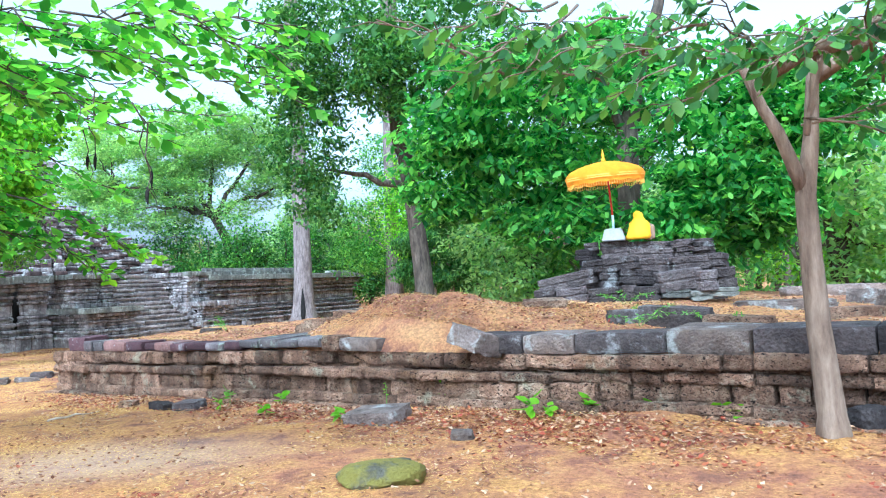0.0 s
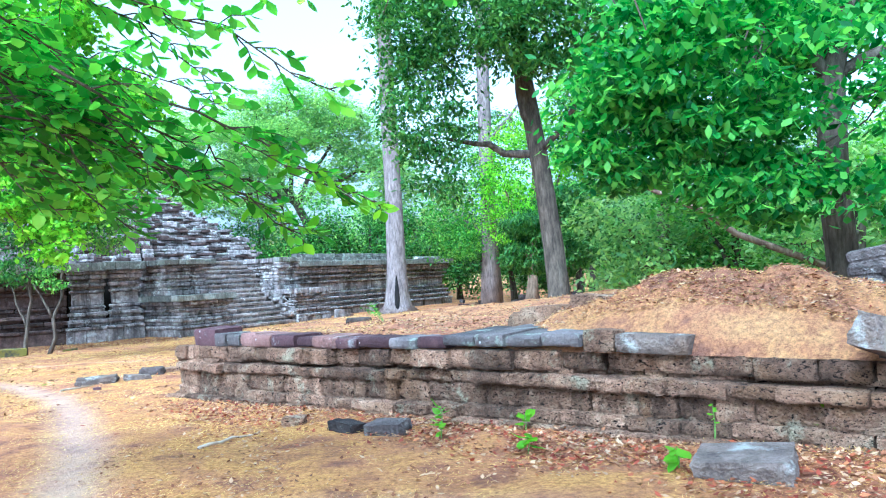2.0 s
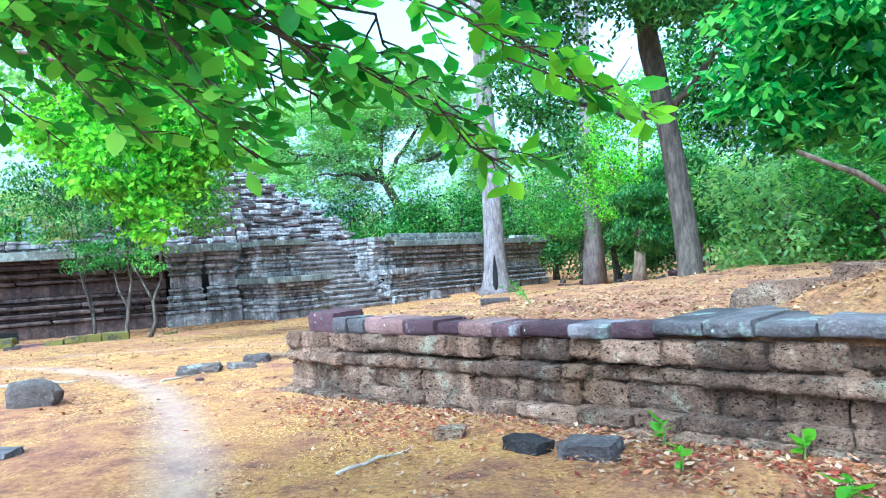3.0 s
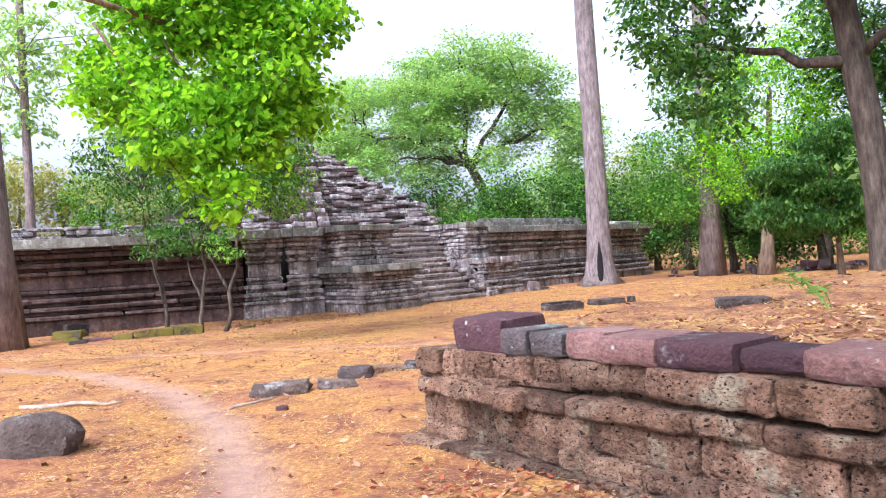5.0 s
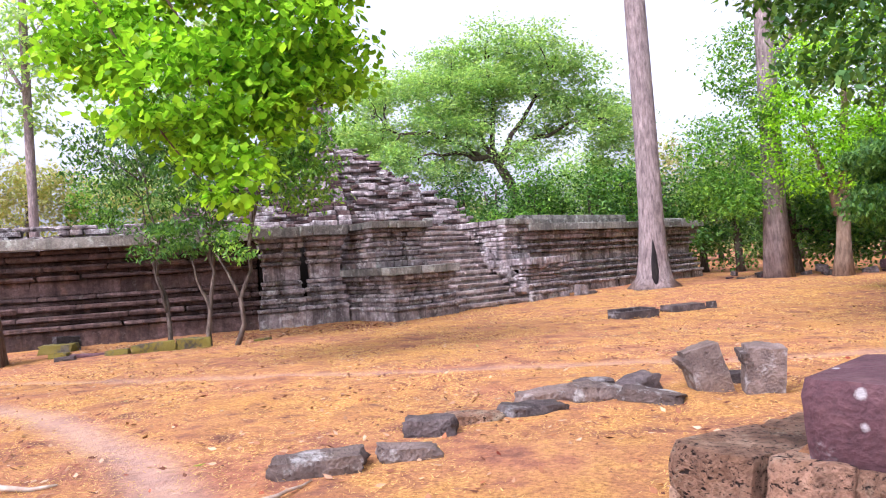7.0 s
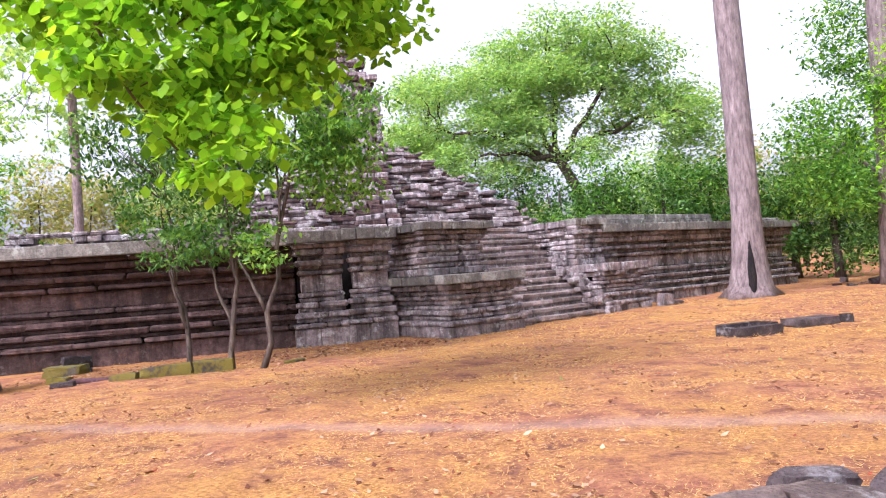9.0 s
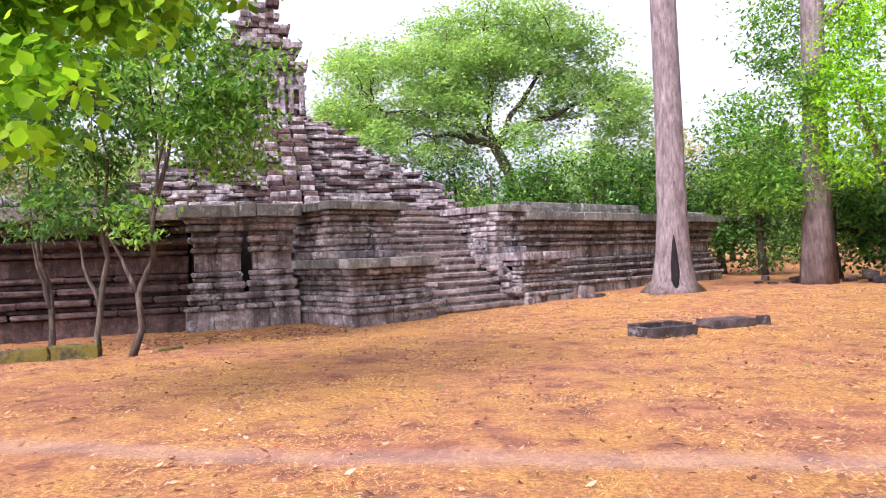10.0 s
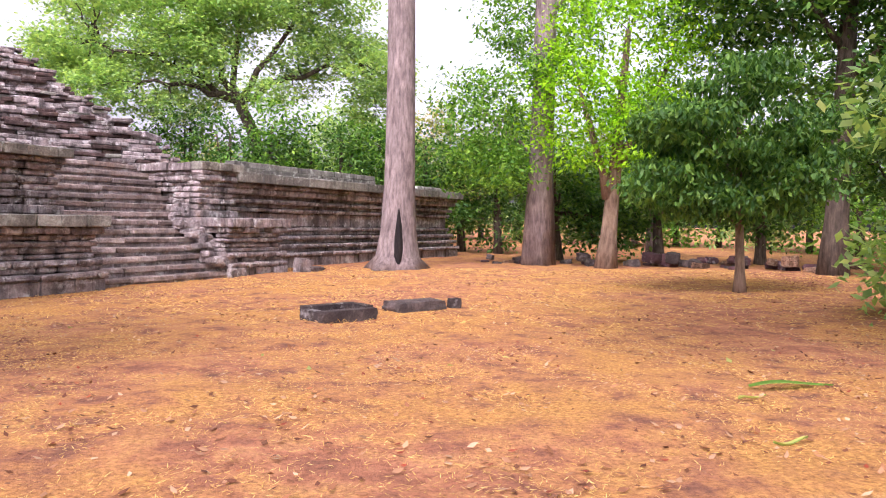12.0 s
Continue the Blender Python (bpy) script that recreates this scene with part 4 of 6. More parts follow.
def leafy_sprays(root, limbs, leaf, bark, leaf_mat_, seed, gap=0.16, length=0.55, droop=0.35, wide=0.55, clear=None, start=0.25, step=0.05):
    """Side twigs along each limb, with leaves set alternately along every twig."""
    r, rs = random.Random(seed), np.random.RandomState(seed)
    off = root.location
    P, H = [], []
    bm = bmesh.new()
    for pts in limbs:
        pts = [Vector(p) for p in pts]
        cum = [0.0]
        for a, b in zip(pts, pts[1:]):
            cum.append(cum[-1] + (b - a).length)
        t, sgn = start * cum[-1], 1
        while t < cum[-1]:
            k = max(i for i in range(len(cum)) if cum[i] <= t)
            k = min(k, len(pts) - 2)
            d = (pts[k + 1] - pts[k]).normalized()
            o = pts[k] + d * (t - cum[k])
            az = math.atan2(d.y, d.x) + sgn * r.uniform(0.5, 1.1)
            ln = length * r.uniform(0.5, 1.25) * (1.0 - 0.45 * t / cum[-1])
            el = d.z * 0.6 + r.uniform(-0.45, 0.3)
            tip = o + Vector((math.cos(az) * math.cos(el), math.sin(az) * math.cos(el), math.sin(el))) * ln
            path = curve_pts(o, tip, 5, 0.07, 0.06, r)
            tw = tube([p - off for p in path], [0.006, 0.005, 0.004, 0.003, 0.0015], 4, 0, r)
            me = bpy.data.meshes.new("twig")
            tw.to_mesh(me)
            tw.free()
            bm.from_mesh(me)
            bpy.data.meshes.remove(me)
            n = max(3, int(ln / step))
            for q in range(n):
                f = 0.2 + 0.8 * (q + 1) / n
                seg = min(int(f * 4), 3)
                P.append(path[seg].lerp(path[seg + 1], f * 4 - seg))
                H.append(az + (1 if q % 2 else -1) * r.uniform(0.35, 1.1) * (0.15 if q == n - 1 else 1))
            sgn = -sgn
            t += gap * r.uniform(0.6, 1.4)
    P, H = np.array([list(p) for p in P]), np.array(H)
    if clear is not None:
        keep = clear(P)
        P, H = P[keep], H[keep]
    tagged(part("twig_work", bm, bark, root), kind="stuff")
    link_mesh("leaf_sprays", leaves_mesh("leaf_sprays", P - np.array(off), leaf, droop, rs, wide, heading=H), leaf_mat_, root)


def up(x, y, h, lean=(0, 0), n=8, z=None):
    z = gz(x, y) - 0.15 if z is None else z
    return [(x + lean[0] * k / (n - 1), y + lean[1] * k / (n - 1), z + h * k / (n - 1)) for k in range(n)]


def taper(r0, r1, n=8):
    return [r0 + (r1 - r0) * (k / (n - 1)) ** 0.8 for k in range(n)]


# tall pale trunk; a black lump stands for the shade inside its hollow
def tall_tree():
    x, y = -8.62, 44.6
    z = gz(x, y)
    pth = [(x, y, z - 0.15), (x, y, z + 0.45), (x + 0.02, y, z + 1.3), (x + 0.05, y, z + 3), (x + 0.05, y, z + 7), (x - 0.05, y, z + 13), (x - 0.1, y, z + 22), (x, y, z + 30)]
    t = tree("tall_tree", (x, y, z), pth, [0.92, 0.76, 0.63, 0.55, 0.49, 0.45, 0.4, 0.3],
             [(curve_pts((x, y, z + 24), (x - 5, y, z + 29), 6), 0.2, 0.06), (curve_pts((x, y, z + 26), (x + 5, y + 1, z + 31), 6), 0.2, 0.06)],
             [(x - 4, y, z + 30, 4, 4, 2.5), (x + 4, y, z + 32, 4, 4, 2.5)], 9000, 0.3, BARK_PALE, LEAF_MID, "very tall straight pale tree with a black hollow", seed=3, flare=0.55, sides=20)
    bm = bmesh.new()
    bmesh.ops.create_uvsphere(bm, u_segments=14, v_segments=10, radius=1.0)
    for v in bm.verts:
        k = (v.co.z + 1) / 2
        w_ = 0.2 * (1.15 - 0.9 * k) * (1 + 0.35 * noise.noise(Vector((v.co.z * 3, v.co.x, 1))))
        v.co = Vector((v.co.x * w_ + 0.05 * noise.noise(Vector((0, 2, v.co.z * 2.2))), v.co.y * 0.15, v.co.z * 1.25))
    ob = part("hollow", bm, SHADE_POD_BLACK, t, "trunk hollow, its inside shade shown as a black shape", True)
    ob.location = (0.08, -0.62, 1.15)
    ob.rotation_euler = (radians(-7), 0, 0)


tall_tree()
tree("forest_tree", (-3.3, 47.6, gz(-3.3, 47.6)), up(-3.3, 47.6, 26, (0.3, 0)), taper(0.52, 0.3), [(curve_pts((-3.3, 47.6, 3.5), (-5.4, 47.4, 5.2), 6), 0.1, 0.03), (curve_pts((-3.2, 47.6, 9), (-0.6, 46.6, 12), 6), 0.14, 0.04)],
     [(-5.6, 47.6, 4.6, 1.7, 1.5, 2.6), (-3.0, 49.4, 9.5, 2.6, 1.5, 2.4), (-4.6, 46.6, 3.0, 0.9, 0.8, 1.0), (-3.5, 46.8, 6.6, 1.0, 0.5, 0.9)], 12000, 0.22, BARK_PALE, LEAF_MID,
     "tall pale-barked forest tree hung with leafy shoots", seed=5, group="forest edge trees", simple=True)
tree("forest_tree", (-0.9, 46.2, gz(-0.9, 46.2)), up(-0.9, 46.2, 9, (0.6, 0)), taper(0.36, 0.11), [(curve_pts((-0.9, 46.2, 2.2), (1.4, 46, 7.5), 6), 0.25, 0.06), (curve_pts((-0.9, 46.2, 2.0), (-2.2, 45.8, 6.5), 6), 0.2, 0.05)],
     [(-0.5, 46, 7.5, 3.2, 2, 3.2), (1.8, 45.5, 9.5, 2.4, 2, 2.6), (-2.2, 45.6, 5.2, 1.8, 1.6, 2.2), (0.8, 45, 4.6, 2.0, 1.6, 1.8)], 16000, 0.21, BARK_BROWN, LEAF_BRIGHT,
     "many-stemmed forest tree with mid-green foliage", seed=6, group="forest edge trees", simple=True)
tree("shade_tree", (0.5, 37.0, gz(0.5, 37)), up(0.5, 37, 4.8, (-0.2, 0)), taper(0.14, 0.04), [(curve_pts((0.45, 37, 1.0), (-1.6, 36.7, 2.6), 6, 0.05), 0.05, 0.015), (curve_pts((0.45, 37, 1.2), (2.2, 37, 2.8), 6, 0.05), 0.05, 0.015), (curve_pts((0.4, 37, 2.0), (-0.8, 37, 3.8), 6), 0.05, 0.015)],
     [(-1.3, 36.6, 2.0, 1.2, 1.1, 0.8), (1.5, 36.8, 2.2, 1.4, 1.2, 0.8), (0.1, 36.8, 3.4, 2.0, 1.5, 1.0), (2.2, 37, 3.4, 1.2, 1.2, 0.8), (-1.4, 36.6, 3.5, 1.0, 1.0, 0.7), (0.4, 36.8, 4.7, 1.2, 1.1, 0.6), (-0.2, 36.4, 1.6, 0.8, 0.7, 0.5)], 17000, 0.19, BARK_BROWN, LEAF_DARK,
     "broad dark-green young tree with drooping leaves", seed=7, droop=0.7, wide=0.4, clump=0.24, per=30)
tree("forest_tree", (6.2, 43.5, gz(6.2, 43.5)), up(6.2, 43.5, 14, (0.3, 0)), taper(0.42, 0.2), [(curve_pts((6.3, 43.5, 6), (9, 42, 9.5), 6), 0.15, 0.04), (curve_pts((6.3, 43.5, 7), (3, 43, 10.5), 6), 0.15, 0.04)],
     [(4.5, 43, 10.5, 4, 3, 3), (9, 42, 9.5, 3.5, 3, 3.4), (8, 41, 5.5, 2.6, 2.2, 2.2), (4.5, 42, 13.2, 3.4, 2.6, 2.0), (8.5, 41, 12.6, 3, 2.4, 2.2), (6, 45, 7.5, 3.4, 2, 2.4), (10.5, 43, 7, 2.6, 2.2, 2.6), (3.5, 45, 9, 2.4, 2, 2.4)], 30000, 0.3, BARK_DARK, LEAF_DARK, "dark forest tree with heavy crown", seed=8, group="forest edge trees", simple=True)
# big tree at the left wall and a distant pale one
tree("old_tree", (-24.9, 25.3, gz(-24.9, 25.3)), up(-24.9, 25.3, 24, (-1.2, 0)), taper(0.62, 0.42), [(curve_pts((-25, 25.6, 14), (-22, 24, 20), 6), 0.2, 0.06)],
     [(-24, 24.5, 20, 4, 4, 3)], 6000, 0.3, BARK_PALE, LEAF_MID, "thick pale old tree standing at the terrace wall", seed=9, sides=18)
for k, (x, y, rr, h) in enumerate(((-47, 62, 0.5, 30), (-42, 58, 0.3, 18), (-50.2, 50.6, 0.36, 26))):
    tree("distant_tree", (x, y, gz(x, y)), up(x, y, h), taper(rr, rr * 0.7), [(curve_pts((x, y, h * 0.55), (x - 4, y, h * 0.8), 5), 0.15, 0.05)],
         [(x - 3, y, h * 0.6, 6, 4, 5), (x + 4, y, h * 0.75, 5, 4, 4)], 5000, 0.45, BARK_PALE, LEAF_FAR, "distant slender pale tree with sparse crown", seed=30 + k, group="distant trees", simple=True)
# the dark forked tree behind the platform and its wide crown
tree("forked_tree", (-0.7, 26.6, gz(-0.7, 26.6)), [(-0.65, 26.6, -0.8), (-0.68, 26.6, 0.6), (-0.75, 26.6, 2.0), (-0.95, 26.6, 4.0), (-1.15, 26.7, 5.6), (-1.4, 26.8, 7.6), (-1.5, 26.9, 10.2), (-1.4, 27, 13)],
     [0.38, 0.35, 0.33, 0.31, 0.3, 0.27, 0.22, 0.13],
     [(curve_pts((-1.15, 26.7, 5.1), (-4.0, 26.4, 5.7), 7, -0.03, 0.12), 0.15, 0.05), (curve_pts((-1.2, 26.7, 5.8), (-2.2, 26.5, 9.6), 7), 0.17, 0.05), (curve_pts((-1.4, 26.8, 7.4), (1.2, 26, 10.8), 7), 0.16, 0.05),
      (curve_pts((-1.1, 26.7, 5.0), (1.0, 25, 7.2), 7), 0.13, 0.04)],
     [(-4.6, 26, 6.8, 1.5, 1.8, 2.1), (-3.2, 25.5, 10.0, 2.4, 2.3, 2.3), (0.6, 25, 9.6, 2.8, 2.4, 2.3), (-1.0, 24, 8.4, 2.0, 1.8, 1.4), (-5.0, 26, 9.8, 1.4, 1.8, 2.2), (-4.3, 25.6, 4.4, 0.9, 0.9, 0.8)], 30000, 0.2, BARK_DARK, LEAF_DARK,
     "dark forked forest tree with wide leafy crown", seed=10, droop=0.5, clump=0.36, per=34, simple=True)
tree("shrine_tree", (5.6, 20.5, gz(5.6, 20.5)), [(5.5, 20.5, -0.6), (5.4, 20.5, 1.2), (5.3, 20.5, 2.8), (5.35, 20.5, 4.4), (5.4, 20.5, 5.6), (5.9, 20.5, 7.2), (6.5, 20.6, 9), (7, 20.6, 11)],
     [0.42, 0.36, 0.33, 0.31, 0.3, 0.22, 0.16, 0.1],
     [(curve_pts((5.4, 20.5, 5.2), (3.2, 20.2, 8.5), 6), 0.18, 0.05), (curve_pts((5.4, 20.5, 5.4), (8.6, 20, 6.8), 6, 0.05), 0.17, 0.05), (curve_pts((5.4, 20.5, 4.6), (7.6, 19.4, 5.4), 6, 0.05), 0.12, 0.03)],
     [(2.0, 17.8, 5.4, 2.3, 1.8, 1.9), (0.6, 18.8, 4.4, 1.4, 1.3, 1.5), (4.8, 21.6, 7.4, 2.6, 2, 1.6), (7.6, 17.5, 4.6, 2.6, 2, 2.2), (9.2, 18, 5.8, 1.7, 1.6, 1.5), (2.8, 18.2, 2.9, 1.3, 1.2, 1.0), (6.6, 17.5, 2.8, 1.8, 1.4, 1.2)], 34000, 0.25, BARK_DARK, LEAF_LUSH,
     "forked shade tree spreading over the small shrine", seed=12, droop=0.5, clump=0.42, per=44, twigs=80, flat=0.2)
# saplings before the left wall
for k, (x, y, h, ln, blobs, nl) in enumerate((
        (-21.9, 29.2, 5.0, (-1.0, 0.6), [(-23.3, 30, 3.6, 1.3, 1.0, 1.4), (-22, 29, 2.2, 0.9, 0.8, 0.5), (-24.4, 30, 5.2, 1.6, 1.4, 1.3)], 4200),
        (-20.3, 28.9, 5.0, (0.2, 0.2), [(-20.6, 29, 2.4, 1.0, 0.9, 0.7), (-20.2, 28.8, 4.3, 1.3, 1.1, 1.2), (-21.6, 29.2, 5.6, 1.4, 1.3, 1.1)], 6500),
        (-19.3, 28.7, 6.6, (0.9, 0.8), [(-18.6, 29.3, 5.0, 1.5, 1.3, 1.5), (-18.9, 29.2, 6.8, 1.8, 1.6, 1.2), (-17.6, 29.4, 4.0, 1.1, 0.9, 0.9), (-19.2, 28.8, 2.0, 0.7, 0.6, 0.6), (-17.3, 30.0, 4.9, 1.1, 0.9, 1.1), (-17.6, 29.9, 3.5, 0.9, 0.8, 0.9)], 10500))):
    wv = random.Random(900 + k)
    pth = [(q[0] + (wv.uniform(-0.14, 0.14) if j else 0), q[1] + (wv.uniform(-0.1, 0.1) if j else 0), q[2]) for j, q in enumerate(up(x, y, h, ln, 10))]
    tree("sapling", (x, y, gz(x, y)), pth, taper(0.08, 0.025, 10), [(curve_pts(pth[2], (x - 0.5, y, gz(x, y) + 2.6), 6), 0.06, 0.02), (curve_pts(pth[4], blobs[0][:3], 6), 0.04, 0.012), (curve_pts(pth[4], blobs[1][:3], 6), 0.035, 0.012)], blobs, nl * 9 // 10, 0.17, BARK_DARK, LEAF_MID if k == 2 else LEAF_DARK,
         "slender sapling with feathery green foliage at the wall", seed=40 + k, droop=0.55, clump=0.3, flare=0.2, sides=8, group="saplings at the wall", wide=0.42)
# overhanging limb with bright leaves; its trunk stands away from the path
tree("bright_tree", (-19.5, 14.0, gz(-19.5, 14)), up(-19.5, 14, 10, (0.8, 1.0)), taper(0.4, 0.2),
     [(curve_pts((-19.2, 14.4, 5.6), (-15.4, 22.0, 6.6), 9, 0.06), 0.16, 0.04), (curve_pts((-15.6, 21.8, 6.5), (-13.6, 23.8, 5.4), 6, 0.05), 0.04, 0.015), (curve_pts((-16.4, 20.4, 6.4), (-15.0, 21.6, 2.8), 6), 0.035, 0.012),
      (curve_pts((-19, 15, 8), (-16.2, 22, 9.0), 8, 0.05), 0.15, 0.04), (curve_pts((-15.8, 21.5, 6.6), (-14.9, 22.2, 4.0), 6, 0.05), 0.035, 0.012)],
     [(-13.9, 22.8, 5.6, 1.2, 1.2, 1.3), (-15.2, 21.6, 4.3, 1.2, 1.2, 1.0), (-14.5, 21.8, 2.8, 0.7, 0.65, 0.65), (-15.4, 22.3, 7.2, 2.0, 1.7, 1.1), (-16.6, 21.5, 5.4, 1.1, 1.0, 0.9), (-13.3, 23.8, 4.9, 0.75, 0.65, 0.65), (-15.6, 22.0, 9.3, 2.4, 2.1, 1.3), (-14.1, 22.5, 4.3, 0.8, 0.8, 0.8), (-13.2, 23.4, 7.0, 1.0, 1.0, 0.9)],
     23000, 0.18, BARK_BROWN, LEAF_BRIGHT, "tree with a low limb of large bright green leaves", seed=14, droop=0.6, clump=0.27, per=20, wide=0.72, twigs=60)


def off_path(P):
    """Keeps leaves away from the walking line."""
    d = trail_dist(P[:, 0], P[:, 1], [(0, 0), (-1.2, 1.46), (-2.3, 3.0), (-3.4, 4.85), (-4.1, 6.05), (-5.6, 8.6), (-7, 10.7)])
    return ((d > 0.5) & (P[:, 2] > 1.3)) | (P[:, 2] > 1.64)


OVER = [curve_pts((-6.6, 6.4, 3.5), (-4.4, 7.45, 2.5), 6, 0.03), curve_pts((-4.4, 7.45, 2.5), (-3.3, 7.9, 1.88), 7, 0.03), curve_pts((-5.6, 6.6, 3.3), (-3.3, 7.5, 2.5), 9, 0.04), curve_pts((-6.2, 6.9, 3.1), (-4.15, 7.6, 1.95), 9, 0.04),
        curve_pts((-4.6, 7.4, 2.2), (-3.75, 8.25, 1.66), 7, 0.04), curve_pts((-6.5, 6.6, 3.3), (-5.3, 7.8, 1.85), 8, 0.04), curve_pts((-6.0, 7.3, 2.6), (-4.75, 7.7, 1.72), 8, 0.05), curve_pts((-7.0, 6.4, 3.3), (-6.2, 8.4, 2.0), 8, 0.05),
        curve_pts((-5.2, 6.6, 3.5), (-2.9, 6.9, 3.25), 9, 0.03), curve_pts((-5.0, 7.3, 3.3), (-2.2, 7.9, 3.3), 9, 0.03), curve_pts((-6.2, 7.0, 3.2), (-4.4, 8.6, 2.7), 8, 0.04),
        curve_pts((-5.5, 5.6, 3.6), (-2.7, 5.9, 2.75), 9, 0.04), curve_pts((-4.6, 5.8, 3.4), (-2.0, 4.95, 2.5), 9, 0.04), curve_pts((-6.6, 7.8, 2.7), (-5.4, 9.2, 2.05), 7, 0.05)]
grow = random.Random(151)
for _ in range(12):
    ex = grow.uniform(-6.9, -3.4)
    a = (ex - grow.uniform(1.0, 1.8), grow.uniform(5.9, 7.0), grow.uniform(3.0, 3.9))
    OVER.append(curve_pts(a, (ex, grow.uniform(6.6, 8.6), 2.05 + 0.2 * (ex + 6.9) + grow.uniform(0, 1.1)), 8, 0.04, 0.1, grow))
for _ in range(11):
    ex = grow.uniform(-5.4, -3.8)
    OVER.append(curve_pts((ex - grow.uniform(0.8, 1.4), grow.uniform(6.8, 7.4), grow.uniform(2.5, 3.0)), (ex, grow.uniform(7.4, 8.3), grow.uniform(1.82, 2.3)), 8, 0.04, 0.1, grow))
for _ in range(17):
    ex = grow.uniform(-4.6, -0.7)
    OVER.append(curve_pts((ex - grow.uniform(1.2, 1.8), grow.uniform(4.8, 6.0), grow.uniform(3.2, 3.9)), (ex, grow.uniform(4.7, 6.4), grow.uniform(2.65, 3.4)), 8, 0.04, 0.1, grow))
over = tree("overhanging_tree", (-10.0, 5.2, gz(-10, 5.2)), up(-10, 5.2, 6, (0.6, 0.3)), taper(0.3, 0.16),
            [(curve_pts((-9.8, 5.3, 3.2), (-6.6, 6.4, 3.5), 7, 0.04), 0.07, 0.035), (curve_pts((-9.6, 5.4, 4.0), (-5.5, 5.6, 3.6), 7, 0.05), 0.06, 0.025), (curve_pts((-7.6, 6.1, 3.45), (-5.0, 7.3, 3.3), 6, 0.03), 0.03, 0.014)]
            + [(pts, 0.01, 0.004) for pts in OVER], [], 0, 0.1, BARK_DARK, LEAF_MID, "roadside tree with thin branches hanging low over the path", seed=15)
leafy_sprays(over, OVER, 0.115, BARK_DARK, LEAF_OVER, 15, 0.11, 0.5, 0.35, 0.6, off_path, 0.08, 0.038)
LIME = [curve_pts((-4.0, 7.6, 2.25), (-3.3, 7.9, 1.86), 6, 0.03, 0.05, grow), curve_pts((-3.7, 7.8, 2.05), (-3.1, 8.1, 1.8), 5, 0.03, 0.05, grow), curve_pts((-4.2, 7.9, 2.0), (-3.75, 8.3, 1.62), 5, 0.03, 0.05, grow)]
shoot = tagged(empty("young_shoot", LIME[0][0]), "lime-green young leaves at the tip of a hanging branch", "branch")
for pts in LIME:
    part("limb", tube([p - shoot.location for p in pts], [0.005 - 0.0006 * k for k in range(len(pts))], 5, 0), BARK_DARK, shoot)
leafy_sprays(shoot, LIME, 0.12, BARK_DARK, LEAF_BRIGHT, 17, 0.09, 0.22, 0.35, 0.6, off_path, 0.2, 0.04)
# bare hanging twigs with dry pods
for k, (x, y, z) in enumerate(((-2.45, 5.3, 2.9), (-2.1, 5.1, 2.75), (-2.75, 5.75, 2.95), (-1.95, 4.85, 2.6))):
    rr = random.Random(860 + k)
    pts = curve_pts((x, y, z), (x + rr.uniform(-0.15, 0.2), y + rr.uniform(-0.1, 0.2), z - rr.uniform(0.55, 0.75)), 8, 0.0, 0.14, rr)
    part("limb", tube([p - over.location for p in pts], [0.006, 0.006, 0.005, 0.005, 0.004, 0.004, 0.003, 0.002], 5, 0.1, rr), BARK_DARK, over)
    q = pts[5] - over.location
    part("pod", tube([q, q - Vector((0, 0.005, 0.03)), q - Vector((0.006, 0, 0.08)), q - Vector((0, 0, 0.12))], [0.003, 0.013, 0.012, 0.002], 6, 0.1, rr), SHADE_POD_BLACK, over, "dry brown hanging pod")
BENT = [curve_pts((3.2, 5.0, 3.05), (1.55, 5.0, 2.52), 8, 0.02), curve_pts((2.55, 5.2, 2.8), (1.2, 4.4, 2.75), 7, 0.04), curve_pts((2.3, 5.9, 3.1), (1.35, 5.6, 2.75), 7, 0.05), curve_pts((2.9, 5.8, 2.5), (4.2, 5.6, 2.7), 6, 0.03),
        curve_pts((3.0, 5.1, 3.05), (2.0, 4.3, 2.55), 7, 0.05), curve_pts((2.66, 5.25, 2.45), (3.1, 4.9, 2.2), 5, 0.05)]
for _ in range(24):
    ex = grow.uniform(-0.4, 3.6)
    BENT.append(curve_pts((ex + grow.uniform(0.4, 1.1), grow.uniform(5.0, 5.9), grow.uniform(2.8, 3.4)), (ex, grow.uniform(4.2, 5.6), grow.uniform(2.7, 3.3)), 7, 0.04, 0.1, grow))
bent = tree("bent_tree", (3.03, 5.85, gz(3.03, 5.85)), [(3.03, 5.85, -0.2), (3.02, 5.87, 0.2), (2.98, 5.9, 0.9), (2.96, 5.9, 1.5), (2.95, 5.9, 1.95), (3.02, 5.9, 2.4), (3.06, 5.9, 2.8), (3.1, 5.9, 3.3)], [0.13, 0.105, 0.09, 0.084, 0.08, 0.062, 0.05, 0.036],
            [(curve_pts((2.95, 5.9, 1.95), (2.4, 5.9, 3.2), 6), 0.06, 0.035), (curve_pts((3.7, 5.3, 3.3), (2.32, 5.2, 2.72), 8, 0.02, 0.07), 0.085, 0.05), (curve_pts((2.8, 5.25, 2.92), (2.66, 5.25, 2.32), 6), 0.04, 0.022), (curve_pts((3.1, 5.9, 2.9), (3.7, 5.3, 3.3), 5), 0.06, 0.06)]
            + [(pts, 0.012, 0.004) for pts in BENT], [], 0, 0.1, BARK_BROWN, LEAF_MID, "thin forked tree growing at the platform wall", seed=16)
leafy_sprays(bent, BENT, 0.13, BARK_BROWN, LEAF_DARK, 16, 0.13, 0.4, 0.6, 0.55, off_path, 0.2, 0.055)

